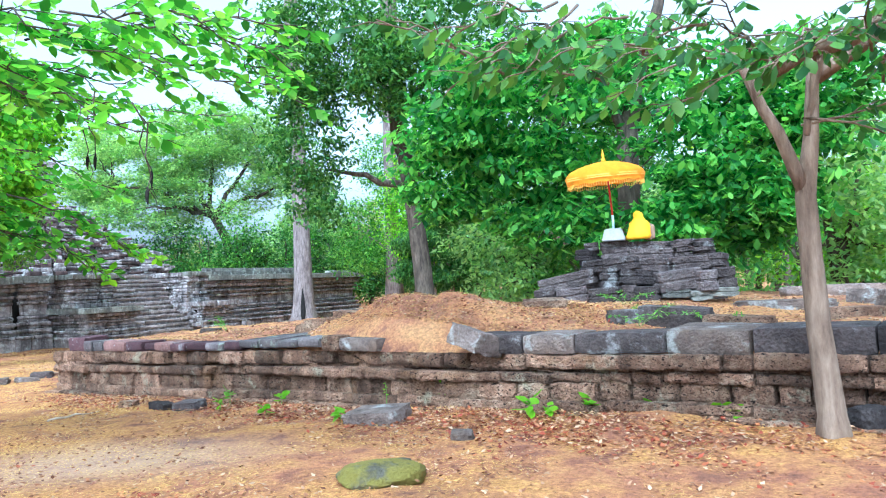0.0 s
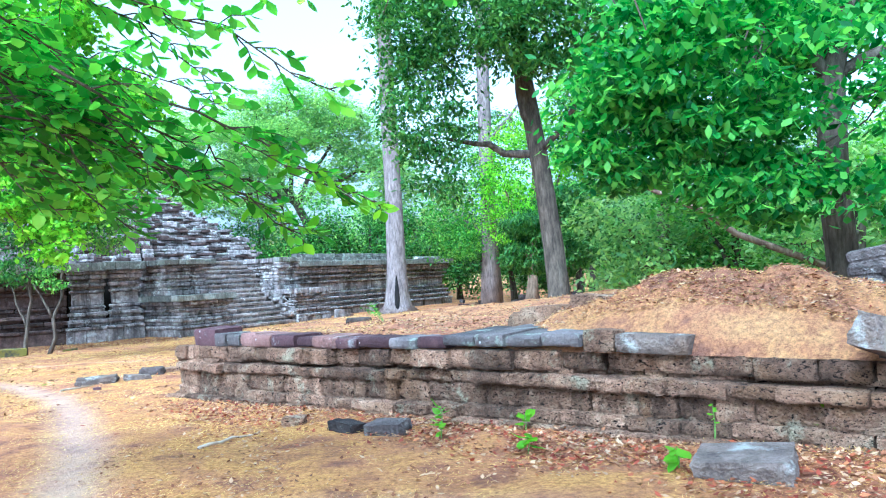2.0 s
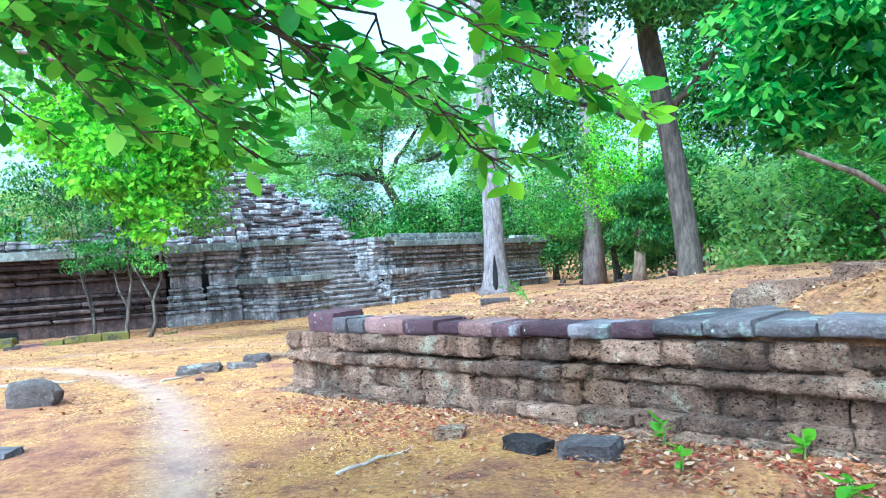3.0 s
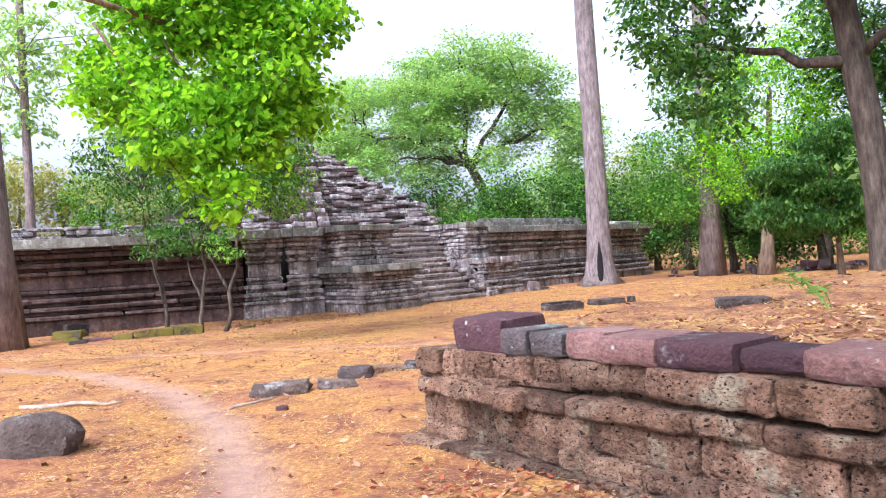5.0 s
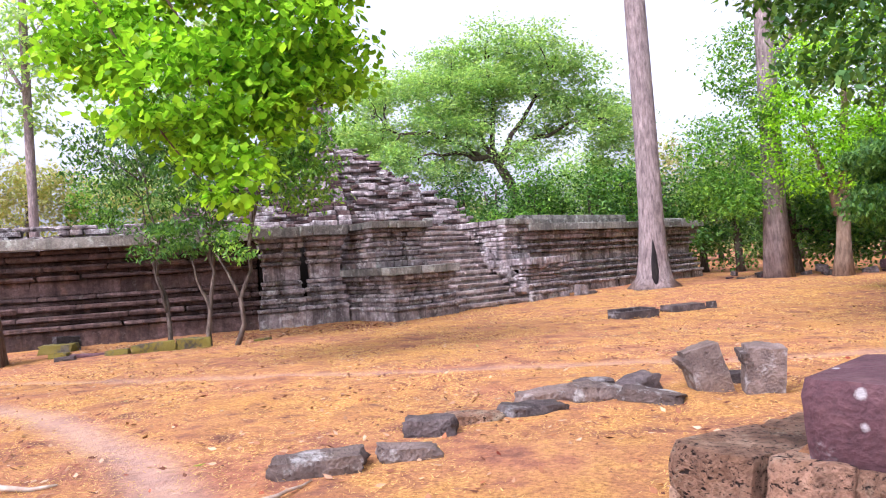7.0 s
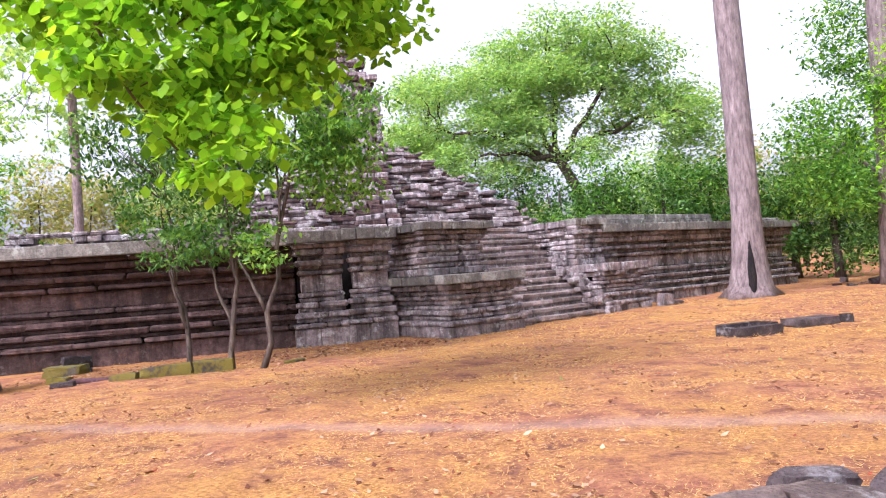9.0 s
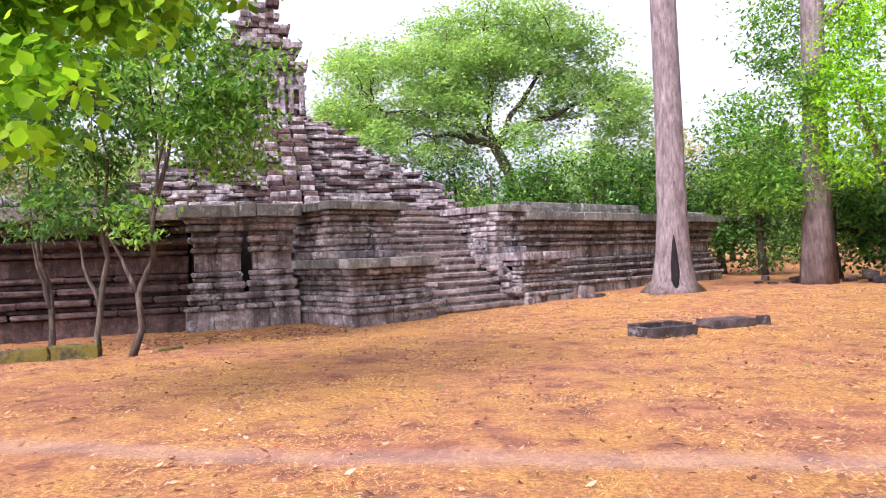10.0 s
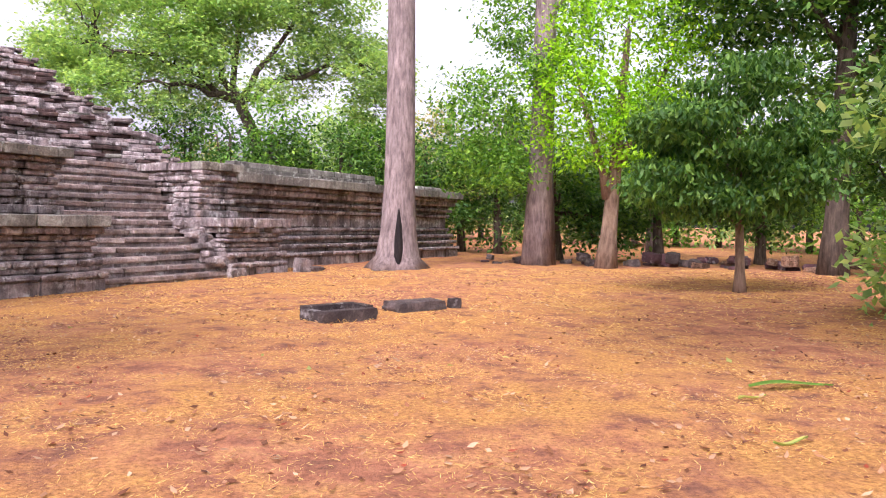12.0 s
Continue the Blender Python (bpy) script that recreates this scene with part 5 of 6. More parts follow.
# ---------- forest backdrop ----------
def bush(name, x, y, blobs, n, leaf, m, label, seed, group="", droop=0.4, clump=0.8, cat="tree"):
    r = random.Random(seed)
    z = gz(x, y)
    pth = up(x, y, max(1.0, blobs[0][2] - z), (r.uniform(-0.6, 0.6), 0))
    tree(name, (x, y, z), pth, taper(0.28, 0.08), [(curve_pts(pth[2 + (k % 4)], b[:3], 6), 0.12, 0.04) for k, b in enumerate(blobs[:4])], blobs, n, leaf, BARK_DARK, m, label, cat, seed=seed, droop=droop, clump=clump, group=group, sides=8, flare=0.2, simple=True, flat=0.7)


# the large round tree beyond the terrace
def spreading_tree():
    r = random.Random(50)
    fork = Vector((-20.0, 64.0, 8.2))
    pads = []
    while len(pads) < 58:
        u, v = r.uniform(-1, 1), r.random()
        p = Vector((-21.2 + 10.2 * u, 64 + r.uniform(-3.5, 3.5), 7.2 + 10.2 * math.sqrt(1 - 0.8 * u * u) * v ** 0.6))
        if all((p - q).length > 1.9 for q in pads) and (p - fork).length > 2.6:
            pads.append(p)
    main = [curve_pts(fork, e, 8, 0.06, 0.09, r) for e in ((-28.5, 63, 11.5), (-25, 65, 15.2), (-20.5, 64, 16), (-15.5, 63, 14), (-12.6, 64.5, 10.5), (-25.5, 62.5, 9.0))]
    limbs = [(m, 0.24, 0.07) for m in main]
    for p in pads:
        a = min((q for m in main for q in m[2:]), key=lambda q: (q - p).length)
        limbs.append((curve_pts(a, p, 6, 0.05, 0.1, r), 0.075, 0.02))
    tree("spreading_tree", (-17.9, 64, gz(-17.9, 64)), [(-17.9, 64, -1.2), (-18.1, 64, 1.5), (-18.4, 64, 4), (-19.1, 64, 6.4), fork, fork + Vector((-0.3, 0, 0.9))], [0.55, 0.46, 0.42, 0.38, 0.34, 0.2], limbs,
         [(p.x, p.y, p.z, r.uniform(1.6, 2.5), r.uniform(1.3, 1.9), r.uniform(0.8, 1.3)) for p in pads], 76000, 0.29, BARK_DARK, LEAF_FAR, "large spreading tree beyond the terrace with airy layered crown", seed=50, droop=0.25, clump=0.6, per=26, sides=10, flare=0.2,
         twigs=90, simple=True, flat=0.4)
    # fallen grey trunk leaning in the forest behind the shrine
    pts = curve_pts((2.2, 27.5, 4.0), (10.5, 27.0, -0.3), 9, -0.01, 0.04, r)
    tagged(part("leaning_dead_trunk", tube(pts, [0.07, 0.08, 0.09, 0.1, 0.11, 0.12, 0.13, 0.14, 0.15], 8, 0.08, r), BARK_BROWN, None, "", True), "bare dead trunk leaning through the forest growth", "dead tree")


spreading_tree()
bush("airy_tree", -33.9, 72.7, [(-33.9, 72.7, 16.5, 2.6, 2.2, 2.2), (-35.4, 72.7, 13.0, 2.2, 2, 2)], 5000, 0.4, LEAF_FAR, "slim airy tree beyond the terrace", 52, droop=0.2, clump=0.7)
r_bg = random.Random(77)
for k in range(46):
    a = radians(40 + k * 2.75)
    d = 62 + r_bg.uniform(0, 22)
    if k < 10:
        d = 52 + r_bg.uniform(0, 10)
    x, y = -8 + d * math.cos(a), 14 + d * math.sin(a)
    hgt = r_bg.uniform(5, 8.5) if 95 < math.degrees(a) < 125 else r_bg.uniform(6, 12)
    if k > 32:
        hgt = r_bg.uniform(9, 15)
    bl = [(x + r_bg.uniform(-3, 3), y + r_bg.uniform(-2, 2), hgt * f, r_bg.uniform(2.4, 4), r_bg.uniform(2, 3), r_bg.uniform(1.6, 2.8)) for f in (0.85, 0.6, 0.4, 0.2, 0.7)]
    # nearer trees mostly get darker leaves, standing for the shade between the trunks
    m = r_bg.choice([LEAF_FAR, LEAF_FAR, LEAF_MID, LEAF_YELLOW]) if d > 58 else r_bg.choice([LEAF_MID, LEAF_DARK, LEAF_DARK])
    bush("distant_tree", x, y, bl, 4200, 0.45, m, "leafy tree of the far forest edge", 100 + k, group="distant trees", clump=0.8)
# dense growth just beyond the terrace
for k in range(14):
    rr = random.Random(700 + k)
    x, y = -36 + k * 2.3, 63 - 0.12 * k + rr.uniform(-1.5, 1.5)
    h = rr.uniform(5.0, 7.6)
    bl = [(x + rr.uniform(-1.6, 1.6), y + rr.uniform(-1, 1), h * f, rr.uniform(1.6, 2.4), rr.uniform(1.4, 2.0), h * 0.2) for f in (0.9, 0.65, 0.45, 0.25)]
    bush("terrace_bush", x, y, bl, 4200, 0.3, rr.choice([LEAF_DARK, LEAF_MID, LEAF_DARK]), "dense green bush beyond the terrace", 720 + k, group="growth beyond the terrace", clump=0.55, cat="bush")
# undergrowth behind the platform
for k, (x, y, h, m) in enumerate(((3.8, 31.5, 3.6, LEAF_FAR), (6, 30, 4.2, LEAF_MID), (9, 28, 5, LEAF_FAR), (13, 26, 6, LEAF_BRIGHT), (-1.8, 52, 4, LEAF_DARK), (2.5, 51, 5, LEAF_DARK), (6.5, 50, 5, LEAF_DARK), (11, 47, 6, LEAF_DARK), (17, 36, 8, LEAF_MID),
                                  (12, 22, 5, LEAF_FAR), (17, 26, 8, LEAF_FAR), (9, 36, 9, LEAF_DARK), (4, 58, 9, LEAF_MID), (12, 55, 10, LEAF_MID), (-4, 60, 7, LEAF_DARK), (20, 48, 10, LEAF_MID))):
    rr = random.Random(200 + k)
    bl = [(x + rr.uniform(-1.8, 1.8), y + rr.uniform(-1, 1), h * f, rr.uniform(1.5, 2.3), rr.uniform(1.2, 1.8), h * 0.24) for f in (0.85, 0.6, 0.35, 0.12)]
    if 1 <= x <= 12 and y > 35:
        bl = bl[:3]
    bush("undergrowth_bush", x, y, bl, 5200, 0.27, m, "dense green bush at the forest edge", 300 + k, group="forest undergrowth", clump=0.5, cat="bush")

# ---------- loose stones ----------
def rough_stone(name, x, y, z, lx, ly, lz, az, material, label, tilt=(0, 0), rough=0.06, seed=0, group="", category="stone", square=0.84, part_of=None):
    """A worn block or boulder resting on z: a box rounded and dented by noise."""
    bm = bmesh.new()
    bmesh.ops.create_cube(bm, size=2.0)
    bmesh.ops.subdivide_edges(bm, edges=list(bm.edges), cuts=4 if name == "rubble_stone" else 7, use_grid_fill=True)
    o = Vector((seed * 3.7, seed * 1.9, seed * 0.7))
    for v in bm.verts:
        c = v.co.copy()
        s = c.normalized() * 1.25
        q = 1 - (1 - square) * 0.9
        c = c * q + s * (1 - q)
        n = noise.noise_vector(c * 1.1 + o) * rough * 2.2 + noise.noise_vector(c * 3.1 + o) * rough
        n += noise.noise_vector(c * 7.0 + o) * rough * 0.6
        # knocked-off corners
        chip = max(0.0, noise.noise(c * 1.7 + o) - 0.1) * max(0.0, (abs(v.co.x) + abs(v.co.y) + abs(v.co.z)) - 1.9)
        c *= 1 - 0.28 * chip
        c += n
        v.co = Vector((c.x * lx / 2, c.y * ly / 2, c.z * lz / 2))
    ob = part(name, bm, material, part_of, "", True)
    ob.data.set_sharp_from_angle(angle=radians(42))
    ob.matrix_world = pose(x, y, z + lz * 0.44, tilt[0], tilt[1], az)
    if not part_of:
        tagged(ob, label, category, group)
    return ob


sr = random.Random(31)
ROWG = "fallen stones beside the footpath"
for k, (x, y, lx, ly, lz, az, m, t, lab) in enumerate((
        (-10.15, 16.0, 0.75, 0.36, 0.26, 28, GREYSTONE, (4, 0), "long weathered grey stone lying in straw"),
        (-9.62, 16.45, 0.52, 0.34, 0.2, 32, GREYSTONE, (0, 5), "pinkish flat stone block on the ground"),
        (-9.72, 17.25, 0.5, 0.34, 0.27, 10, DARKSTONE, (0, 0), "small dark squared stone block on the ground"),
        (-9.5, 17.75, 0.62, 0.3, 0.18, 20, LATERITE, (3, 0), "brown worn kerb stone on the ground"),
        (-9.0, 18.15, 0.7, 0.4, 0.2, 35, DARKSTONE, (0, 3), "dark flat kerb stone in a row"),
        (-8.65, 18.85, 0.95, 0.32, 0.24, 28, GREYSTONE, (6, -4), "long grey broken slab on the ground"),
        (-8.35, 19.45, 0.5, 0.3, 0.24, 12, DARKSTONE, (0, 0), "dark block with a worn rough top"),
        (-8.22, 18.95, 0.75, 0.4, 0.26, 25, GREYSTONE, (0, 6), "pale grey worn slab on the ground"),
        (-7.86, 19.3, 0.55, 0.35, 0.3, 55, DARKSTONE, (0, -8), "dark grey stone leaning on its neighbour"),
        (-7.68, 18.8, 0.68, 0.42, 0.22, -14, GREYSTONE, (-6, 8), "heavy squared stone tipped on its edge"),
        (-7.0, 19.9, 0.7, 0.3, 0.22, 20, DARKSTONE, (0, 0), "dark stone lying behind the tipped blocks"))):
    rough_stone("fallen_stone", x + (0.22 if k < 5 else 0.0), y, gz(x, y) - 0.05, lx * 0.88, ly * 0.85, lz * 0.78, az, m, lab, t, 0.09, 40 + k, ROWG, square=0.72)


def carved_block(x, y, az, lean, label, seed):
    """A standing block with stepped mouldings along one edge."""
    root = tagged(empty("carved_block", (x, y, gz(x, y) - 0.05)), label, "stone block", ROWG)
    ob = rough_stone("body", 0, 0, 0, 0.38, 0.32, 0.56, 0, GREYSTONE, "", (0, 0), 0.03, seed, square=0.93, part_of=root)
    for k in range(3):
        rough_stone("moulding", -0.21 + 0.02 * k, 0.0, 0.42 - 0.045 * k, 0.08, 0.36, 0.05, 0, GREYSTONE, "", (0, 0), 0.02, seed + k, square=0.95, part_of=root)
    root.rotation_euler = (radians(lean[0]), radians(lean[1]), radians(az))
    return root


carved_block(-7.1, 19.5, 18, (0, -16), "standing moulded sandstone block leaning to one side", 71)
carved_block(-6.62, 19.35, 8, (4, 3), "upright moulded sandstone block beside a leaning one", 75)
# hollow frame stone and slabs in the yard
def frame_stone():
    x, y = -8.72, 31.75
    root = tagged(empty("frame_stone", (x, y, gz(x, y) - 0.03)), "low hollow stone frame half sunk in the earth", "stone")
    for cx, cy, lx, ly, h in ((0, -0.3, 1.15, 0.2, 0.24), (0, 0.3, 1.15, 0.18, 0.28), (-0.49, 0, 0.18, 0.5, 0.22), (0.49, 0, 0.18, 0.5, 0.28)):
        rough_stone("side", cx, cy, 0, lx, ly, h, 0, DARKSTONE, "", (0, 0), 0.03, int(cx * 10 + 80), square=0.92, part_of=root)
    rough_stone("sill", 0.05, -0.03, 0.0, 0.85, 0.45, 0.08, 0, CAPSTONE, "", (0, 0), 0.02, 88, square=0.9, part_of=root)
    root.rotation_euler = (0, 0, radians(42))


frame_stone()
rough_stone("stone_slab", -7.42, 33.2, gz(-7.4, 33.2) - 0.03, 1.15, 0.6, 0.24, 38, DARKSTONE, "dark rectangular stone slab lying in the yard", (0, 0), 0.04, 90, square=0.9)
rough_stone("small_block", -6.65, 33.6, gz(-6.6, 33.6), 0.24, 0.22, 0.22, 20, DARKSTONE, "small dark stone cube lying in the yard", (0, 0), 0.06, 91)
rough_stone("boundary_stone", -10.62, 13.12, gz(-10.6, 13.1) - 0.06, 0.58, 0.44, 0.4, 20, GREYSTONE, "rounded grey boundary stone spotted with white lichen", (0, 0), 0.09, 92, square=0.2)
rough_stone("flat_stone", -8.7, 10.35, gz(-8.7, 10.3) - 0.03, 0.5, 0.3, 0.1, 10, GREENSTONE, "flat grey stone sunk in the ground", (0, 0), 0.05, 93)
rough_stone("sandstone_slab", -0.78, 8.12, gz(-0.8, 8.1) - 0.03, 0.62, 0.46, 0.17, -22, GREYSTONE, "thick squared sandstone slab lying before the wall", (3, -4), 0.035, 94, square=0.92)
rough_stone("mossy_boulder", -0.52, 5.68, gz(-0.5, 5.6) - 0.06, 0.56, 0.44, 0.19, 15, MOSSSTONE, "low boulder covered with yellow-green moss", (0, 0), 0.08, 95, square=0.1)
rough_stone("fallen_slab", -3.5, 10.0, gz(-3.5, 10) - 0.04, 0.4, 0.24, 0.15, -24, DARKSTONE, "dark long stone lying at the wall foot", (6, -4), 0.04, 96, square=0.88)
rough_stone("fallen_slab", -3.95, 10.22, gz(-3.9, 10.2) - 0.04, 0.3, 0.24, 0.13, -30, DARKSTONE, "dark cracked stone at the wall foot", (-5, 6), 0.06, 97)
rough_stone("brown_stone", -4.62, 10.68, gz(-4.6, 10.7) - 0.03, 0.24, 0.2, 0.12, 5, LATERITE, "small brown stone among red leaves", (0, 0), 0.07, 98)
rough_stone("grey_stone", 0.12, 6.9, gz(0.1, 6.9) - 0.02, 0.2, 0.16, 0.12, 0, GREYSTONE, "small grey stone in leaf litter", (0, 0), 0.08, 99, square=0.5)
rough_stone("grey_stone", 3.42, 6.02, gz(3.4, 6) - 0.03, 0.34, 0.26, 0.2, 30, DARKSTONE, "rounded grey stone near the bent tree", (0, 0), 0.08, 100, square=0.5)
rough_stone("grey_stone", -9.35, 17.0 - 2.0, gz(-9.3, 15) - 0.01, 0.12, 0.1, 0.06, 30, CAPSTONE, "pebble-sized grey stone on the straw", (0, 0), 0.08, 101, square=0.5)
# stones on the platform
for k, (x, y, lx, ly, lz, az, m, t, lab) in enumerate((
        (0.34, 8.26, 0.5, 0.42, 0.24, -52, GREYSTONE, (-16, 12), "squared pale sandstone block tipped on the platform edge"),
        (2.66, 8.5, 0.78, 0.5, 0.24, -30, DARKSTONE, (0, 4), "dark pitted laterite boulder on the platform"),
        (3.15, 7.9, 0.68, 0.4, 0.17, -34, LATERITE, (0, 2), "long brown laterite slab on the platform"),
        (2.1, 8.6, 0.34, 0.3, 0.2, 10, DARKSTONE, (0, 0), "dark lump of laterite beside a boulder"),
        (1.3, 9.45, 0.55, 0.34, 0.16, 0, LATERITE, (6, 0), "weathered stone half buried in mound earth"),
        (4.5, 9.75, 1.2, 0.5, 0.14, -20, GREYSTONE, (0, 0), "long paving slab lying on the platform"),
        (4.45, 8.0, 0.6, 0.4, 0.18, -20, LATERITE, (0, 0), "flat laterite slab on the platform"),
        (5.4, 8.5, 0.7, 0.4, 0.22, 10, GREYSTONE, (0, 4), "grey broken slab on the platform"),
        (5.6, 9.7, 0.5, 0.4, 0.26, 40, GREYSTONE, (0, 8), "grey stone block on the platform"),
        (7.4, 13.9, 1.8, 0.5, 0.26, -16, GREYSTONE, (0, 0), "long low grey stone at the platform rear"),
        (-2.05, 11.35, 0.42, 0.36, 0.2, -30, LATERITE, (0, 0), "dark pitted laterite lump on the platform"),
        (-1.75, 11.1, 0.85, 0.32, 0.2, -42, LATERITE, (0, -3), "fallen laterite beam on the platform"),
        (-1.3, 10.72, 0.7, 0.32, 0.22, -46, LATERITE, (0, 3), "end of a fallen laterite beam"),
        (-4.75, 14.9, 0.4, 0.3, 0.12, 10, GREYSTONE, (0, 0), "pale flat stone on the platform earth"))):
    z = plat_z(x, y) - (0.16 if lab.endswith("beam") else 0.04) if k else 0.62
    rough_stone("platform_stone", x, y, z, lx, ly, lz, az, m, lab, t, 0.045, 110 + k, "stones on the platform", square=0.9 if k == 0 else 0.8)
# mossy stones below the terrace wall
for k, (x, y, lx, ly, lz, az, m) in enumerate(((-21.3, 27.75, 1.1, 0.4, 0.3, 45, MOSSSTONE), (-20.55, 28.5, 0.9, 0.4, 0.32, 42, MOSSSTONE), (-22.0, 27.2, 0.6, 0.35, 0.2, 30, MOSSSTONE), (-22.8, 27.0, 0.9, 0.3, 0.14, 40, CAPSTONE),
                                               (-23.6, 26.8, 0.5, 0.3, 0.22, 20, MOSSSTONE), (-23.0, 26.4, 0.5, 0.25, 0.14, 35, DARKSTONE), (-25.3, 28.4, 1.0, 0.6, 0.3, 25, MOSSSTONE), (-25.5, 28.9, 0.7, 0.5, 0.5, 60, DARKSTONE), (-19.0, 29.6, 0.5, 0.25, 0.12, 40, MOSSSTONE))):
    rough_stone("mossy_block", x, y, gz(x, y) - 0.03, lx, ly, lz, az, m, "mossy squared stone lying below the terrace wall" if m is MOSSSTONE else "grey squared stone lying below the terrace wall", (sr.uniform(-4, 4), sr.uniform(-4, 4)), 0.05, 130 + k,
                "stones below the terrace", square=0.85)
rough_stone("stair_foot_stone", -11.45, 43.2, gz(-11.4, 43.2) - 0.02, 1.0, 0.5, 0.16, 60, DARKSTONE, "flat stone lying at the stair foot", (0, 0), 0.05, 141)
rough_stone("stair_foot_stone", -11.55, 42.5, gz(-11.5, 42.5) - 0.02, 0.45, 0.4, 0.5, 50, SANDSTONE, "upright stone leaning on the stair cheek", (0, 10), 0.06, 142)
# rubble along the forest edge
for k in range(60):
    t = sr.random()
    x, y = -5.6 + 15.5 * t + sr.uniform(-0.5, 0.5), 50.2 - 6.5 * t + sr.uniform(-0.8, 0.8)
    if t < 0.2:
        y -= 1.2
    s = sr.uniform(0.3, 0.75)
    rough_stone("rubble_stone", x, y, gz(x, y) - 0.04 + (0.22 if sr.random() < 0.3 else 0), s, s * 0.7, s * sr.uniform(0.35, 0.6), sr.uniform(0, 180), sr.choice([DARKSTONE, CAPSTONE, LATERITE]),
                "broken rubble stone along the forest edge", (sr.uniform(-10, 10), sr.uniform(-10, 10)), 0.08, 150 + k, "rubble at the forest edge", square=0.7)

# ---------- shrine: stone pile, parasol, draped statue ----------
PX, PY = 2.66, 11.28
RD = Vector((0.959, -0.283))
FD = Vector((0.283, 0.959))
AZ_S = math.degrees(math.atan2(RD.y, RD.x))
def moulded_slab(u, z, w, d_, h, dep, tilt, m, label, seed):
    """A temple cornice stone: stepped bands and a groove round its sides, chipped by noise."""
    r = random.Random(seed)
    bm = bmesh.new()
    rings = []
    o = Vector((seed * 1.7, seed * 0.9, 3.0))
    for f, inset in ((0.0, 0.02), (0.06, 0.0), (0.42, 0.0), (0.45, 0.02), (0.55, 0.022), (0.58, 0.006), (0.93, 0.004), (1.0, 0.022)):
        hx, hy, c = w / 2 - inset, d_ / 2 - inset, 0.03
        ring = []
        for x, y in ((-hx + c, -hy), (-hx / 3, -hy), (hx / 3, -hy), (hx - c, -hy), (hx, -hy + c), (hx, hy - c), (hx - c, hy), (-hx + c, hy), (-hx, hy - c), (-hx, -hy + c)):
            p = Vector((x, y, (f - 0.5) * h))
            ring.append(bm.verts.new(p + noise.noise_vector(p * 3 + o) * 0.016 + noise.noise_vector(p * 11 + o) * 0.008))
        rings.append(ring)
    for a, b in zip(rings, rings[1:]):
        for k in range(10):
            bm.faces.new((a[k], a[(k + 1) % 10], b[(k + 1) % 10], b[k]))
    bm.faces.new(rings[-1])
    bm.faces.new(rings[0][::-1])
    ob = part("pile_stone", bm, m)
    p = Vector((PX, PY)) + RD * u + FD * (dep - 0.35 + d_ / 2 + r.uniform(-0.1, 0.08))
    ob.matrix_world = pose(p.x, p.y, z + h / 2, r.uniform(-4, 4), -tilt + r.uniform(-3, 3), AZ_S + r.uniform(-22, 22))
    tagged(ob, label, "stone", "stones of the shrine pile")


# courses of the heap, from the earth upwards: height of bed, course height, setback, (place along, width, tilt)
HEAP = [(0.97, 0.24, -0.04, ((-1.05, 0.36, 0), (-0.67, 0.48, 4), (-0.16, 0.58, 2), (0.23, 0.27, 0), (0.52, 0.42, -3))),
        (0.99, 0.14, -0.1, ((0.98, 0.5, 0), (1.4, 0.34, 2), (1.78, 0.42, 0))),
        (1.2, 0.24, 0.08, ((-0.7, 0.95, 8), (-0.12, 0.3, 0), (0.4, 0.78, -3))),
        (1.11, 0.3, -0.12, ((1.03, 0.74, 8), (1.5, 0.3, 0), (1.8, 0.3, 3))),
        (1.43, 0.2, 0.16, ((-0.36, 0.34, 5), (0.08, 0.74, 2), (0.66, 0.7, -2), (1.27, 0.7, 5), (1.7, 0.36, 0))),
        (1.62, 0.17, 0.26, ((-0.42, 0.3, -6), (0.02, 0.5, 3), (0.6, 0.74, -2))),
        (1.77, 0.13, 0.3, ((-0.36, 0.24, 6), (0.0, 0.46, 0), (0.55, 0.8, -2)))]
n_pile = 0
for z, h, dep, row in HEAP:
    for u, w, tl in row:
        pale = h == 0.14
        u, w = (u * 0.85, w * 0.88) if u > 0 else (u, w * 0.96)
        moulded_slab(u, z + 0.02 * math.sin(u * 9), w, min(0.62, max(0.34, w * 0.8)), h, dep, tl, PALE_STONE if pale else DARKSTONE, "pale carved stone drum in the shrine pile" if pale else "dark moulded sandstone block heaped in the shrine pile", 220 + n_pile)
        n_pile += 1
for u in (1.02, 1.29):
    for k in range(4):
        moulded_slab(u + 0.02 * math.sin(k * 5 + u), 1.62 + 0.065 * k, 0.27, 0.36, 0.062, 0.3, 0, DARKSTONE, "thin dark stone slab stacked on the shrine pile", 260 + n_pile)
        n_pile += 1
for k, (u, z, w, h, dep) in enumerate(((0.5, 0.93, 2.2, 0.45, 1.05), (0.55, 1.35, 1.9, 0.36, 1.0), (0.35, 1.6, 1.1, 0.3, 0.95))):
    p = Vector((PX, PY)) + RD * u + FD * dep
    rough_stone("pile_stone", p.x, p.y, z, w, 0.95, h, AZ_S, DARKSTONE, "large dark stone in the heart of the shrine pile", (0, 0), 0.04, 270 + k, "stones of the shrine pile", square=0.9)

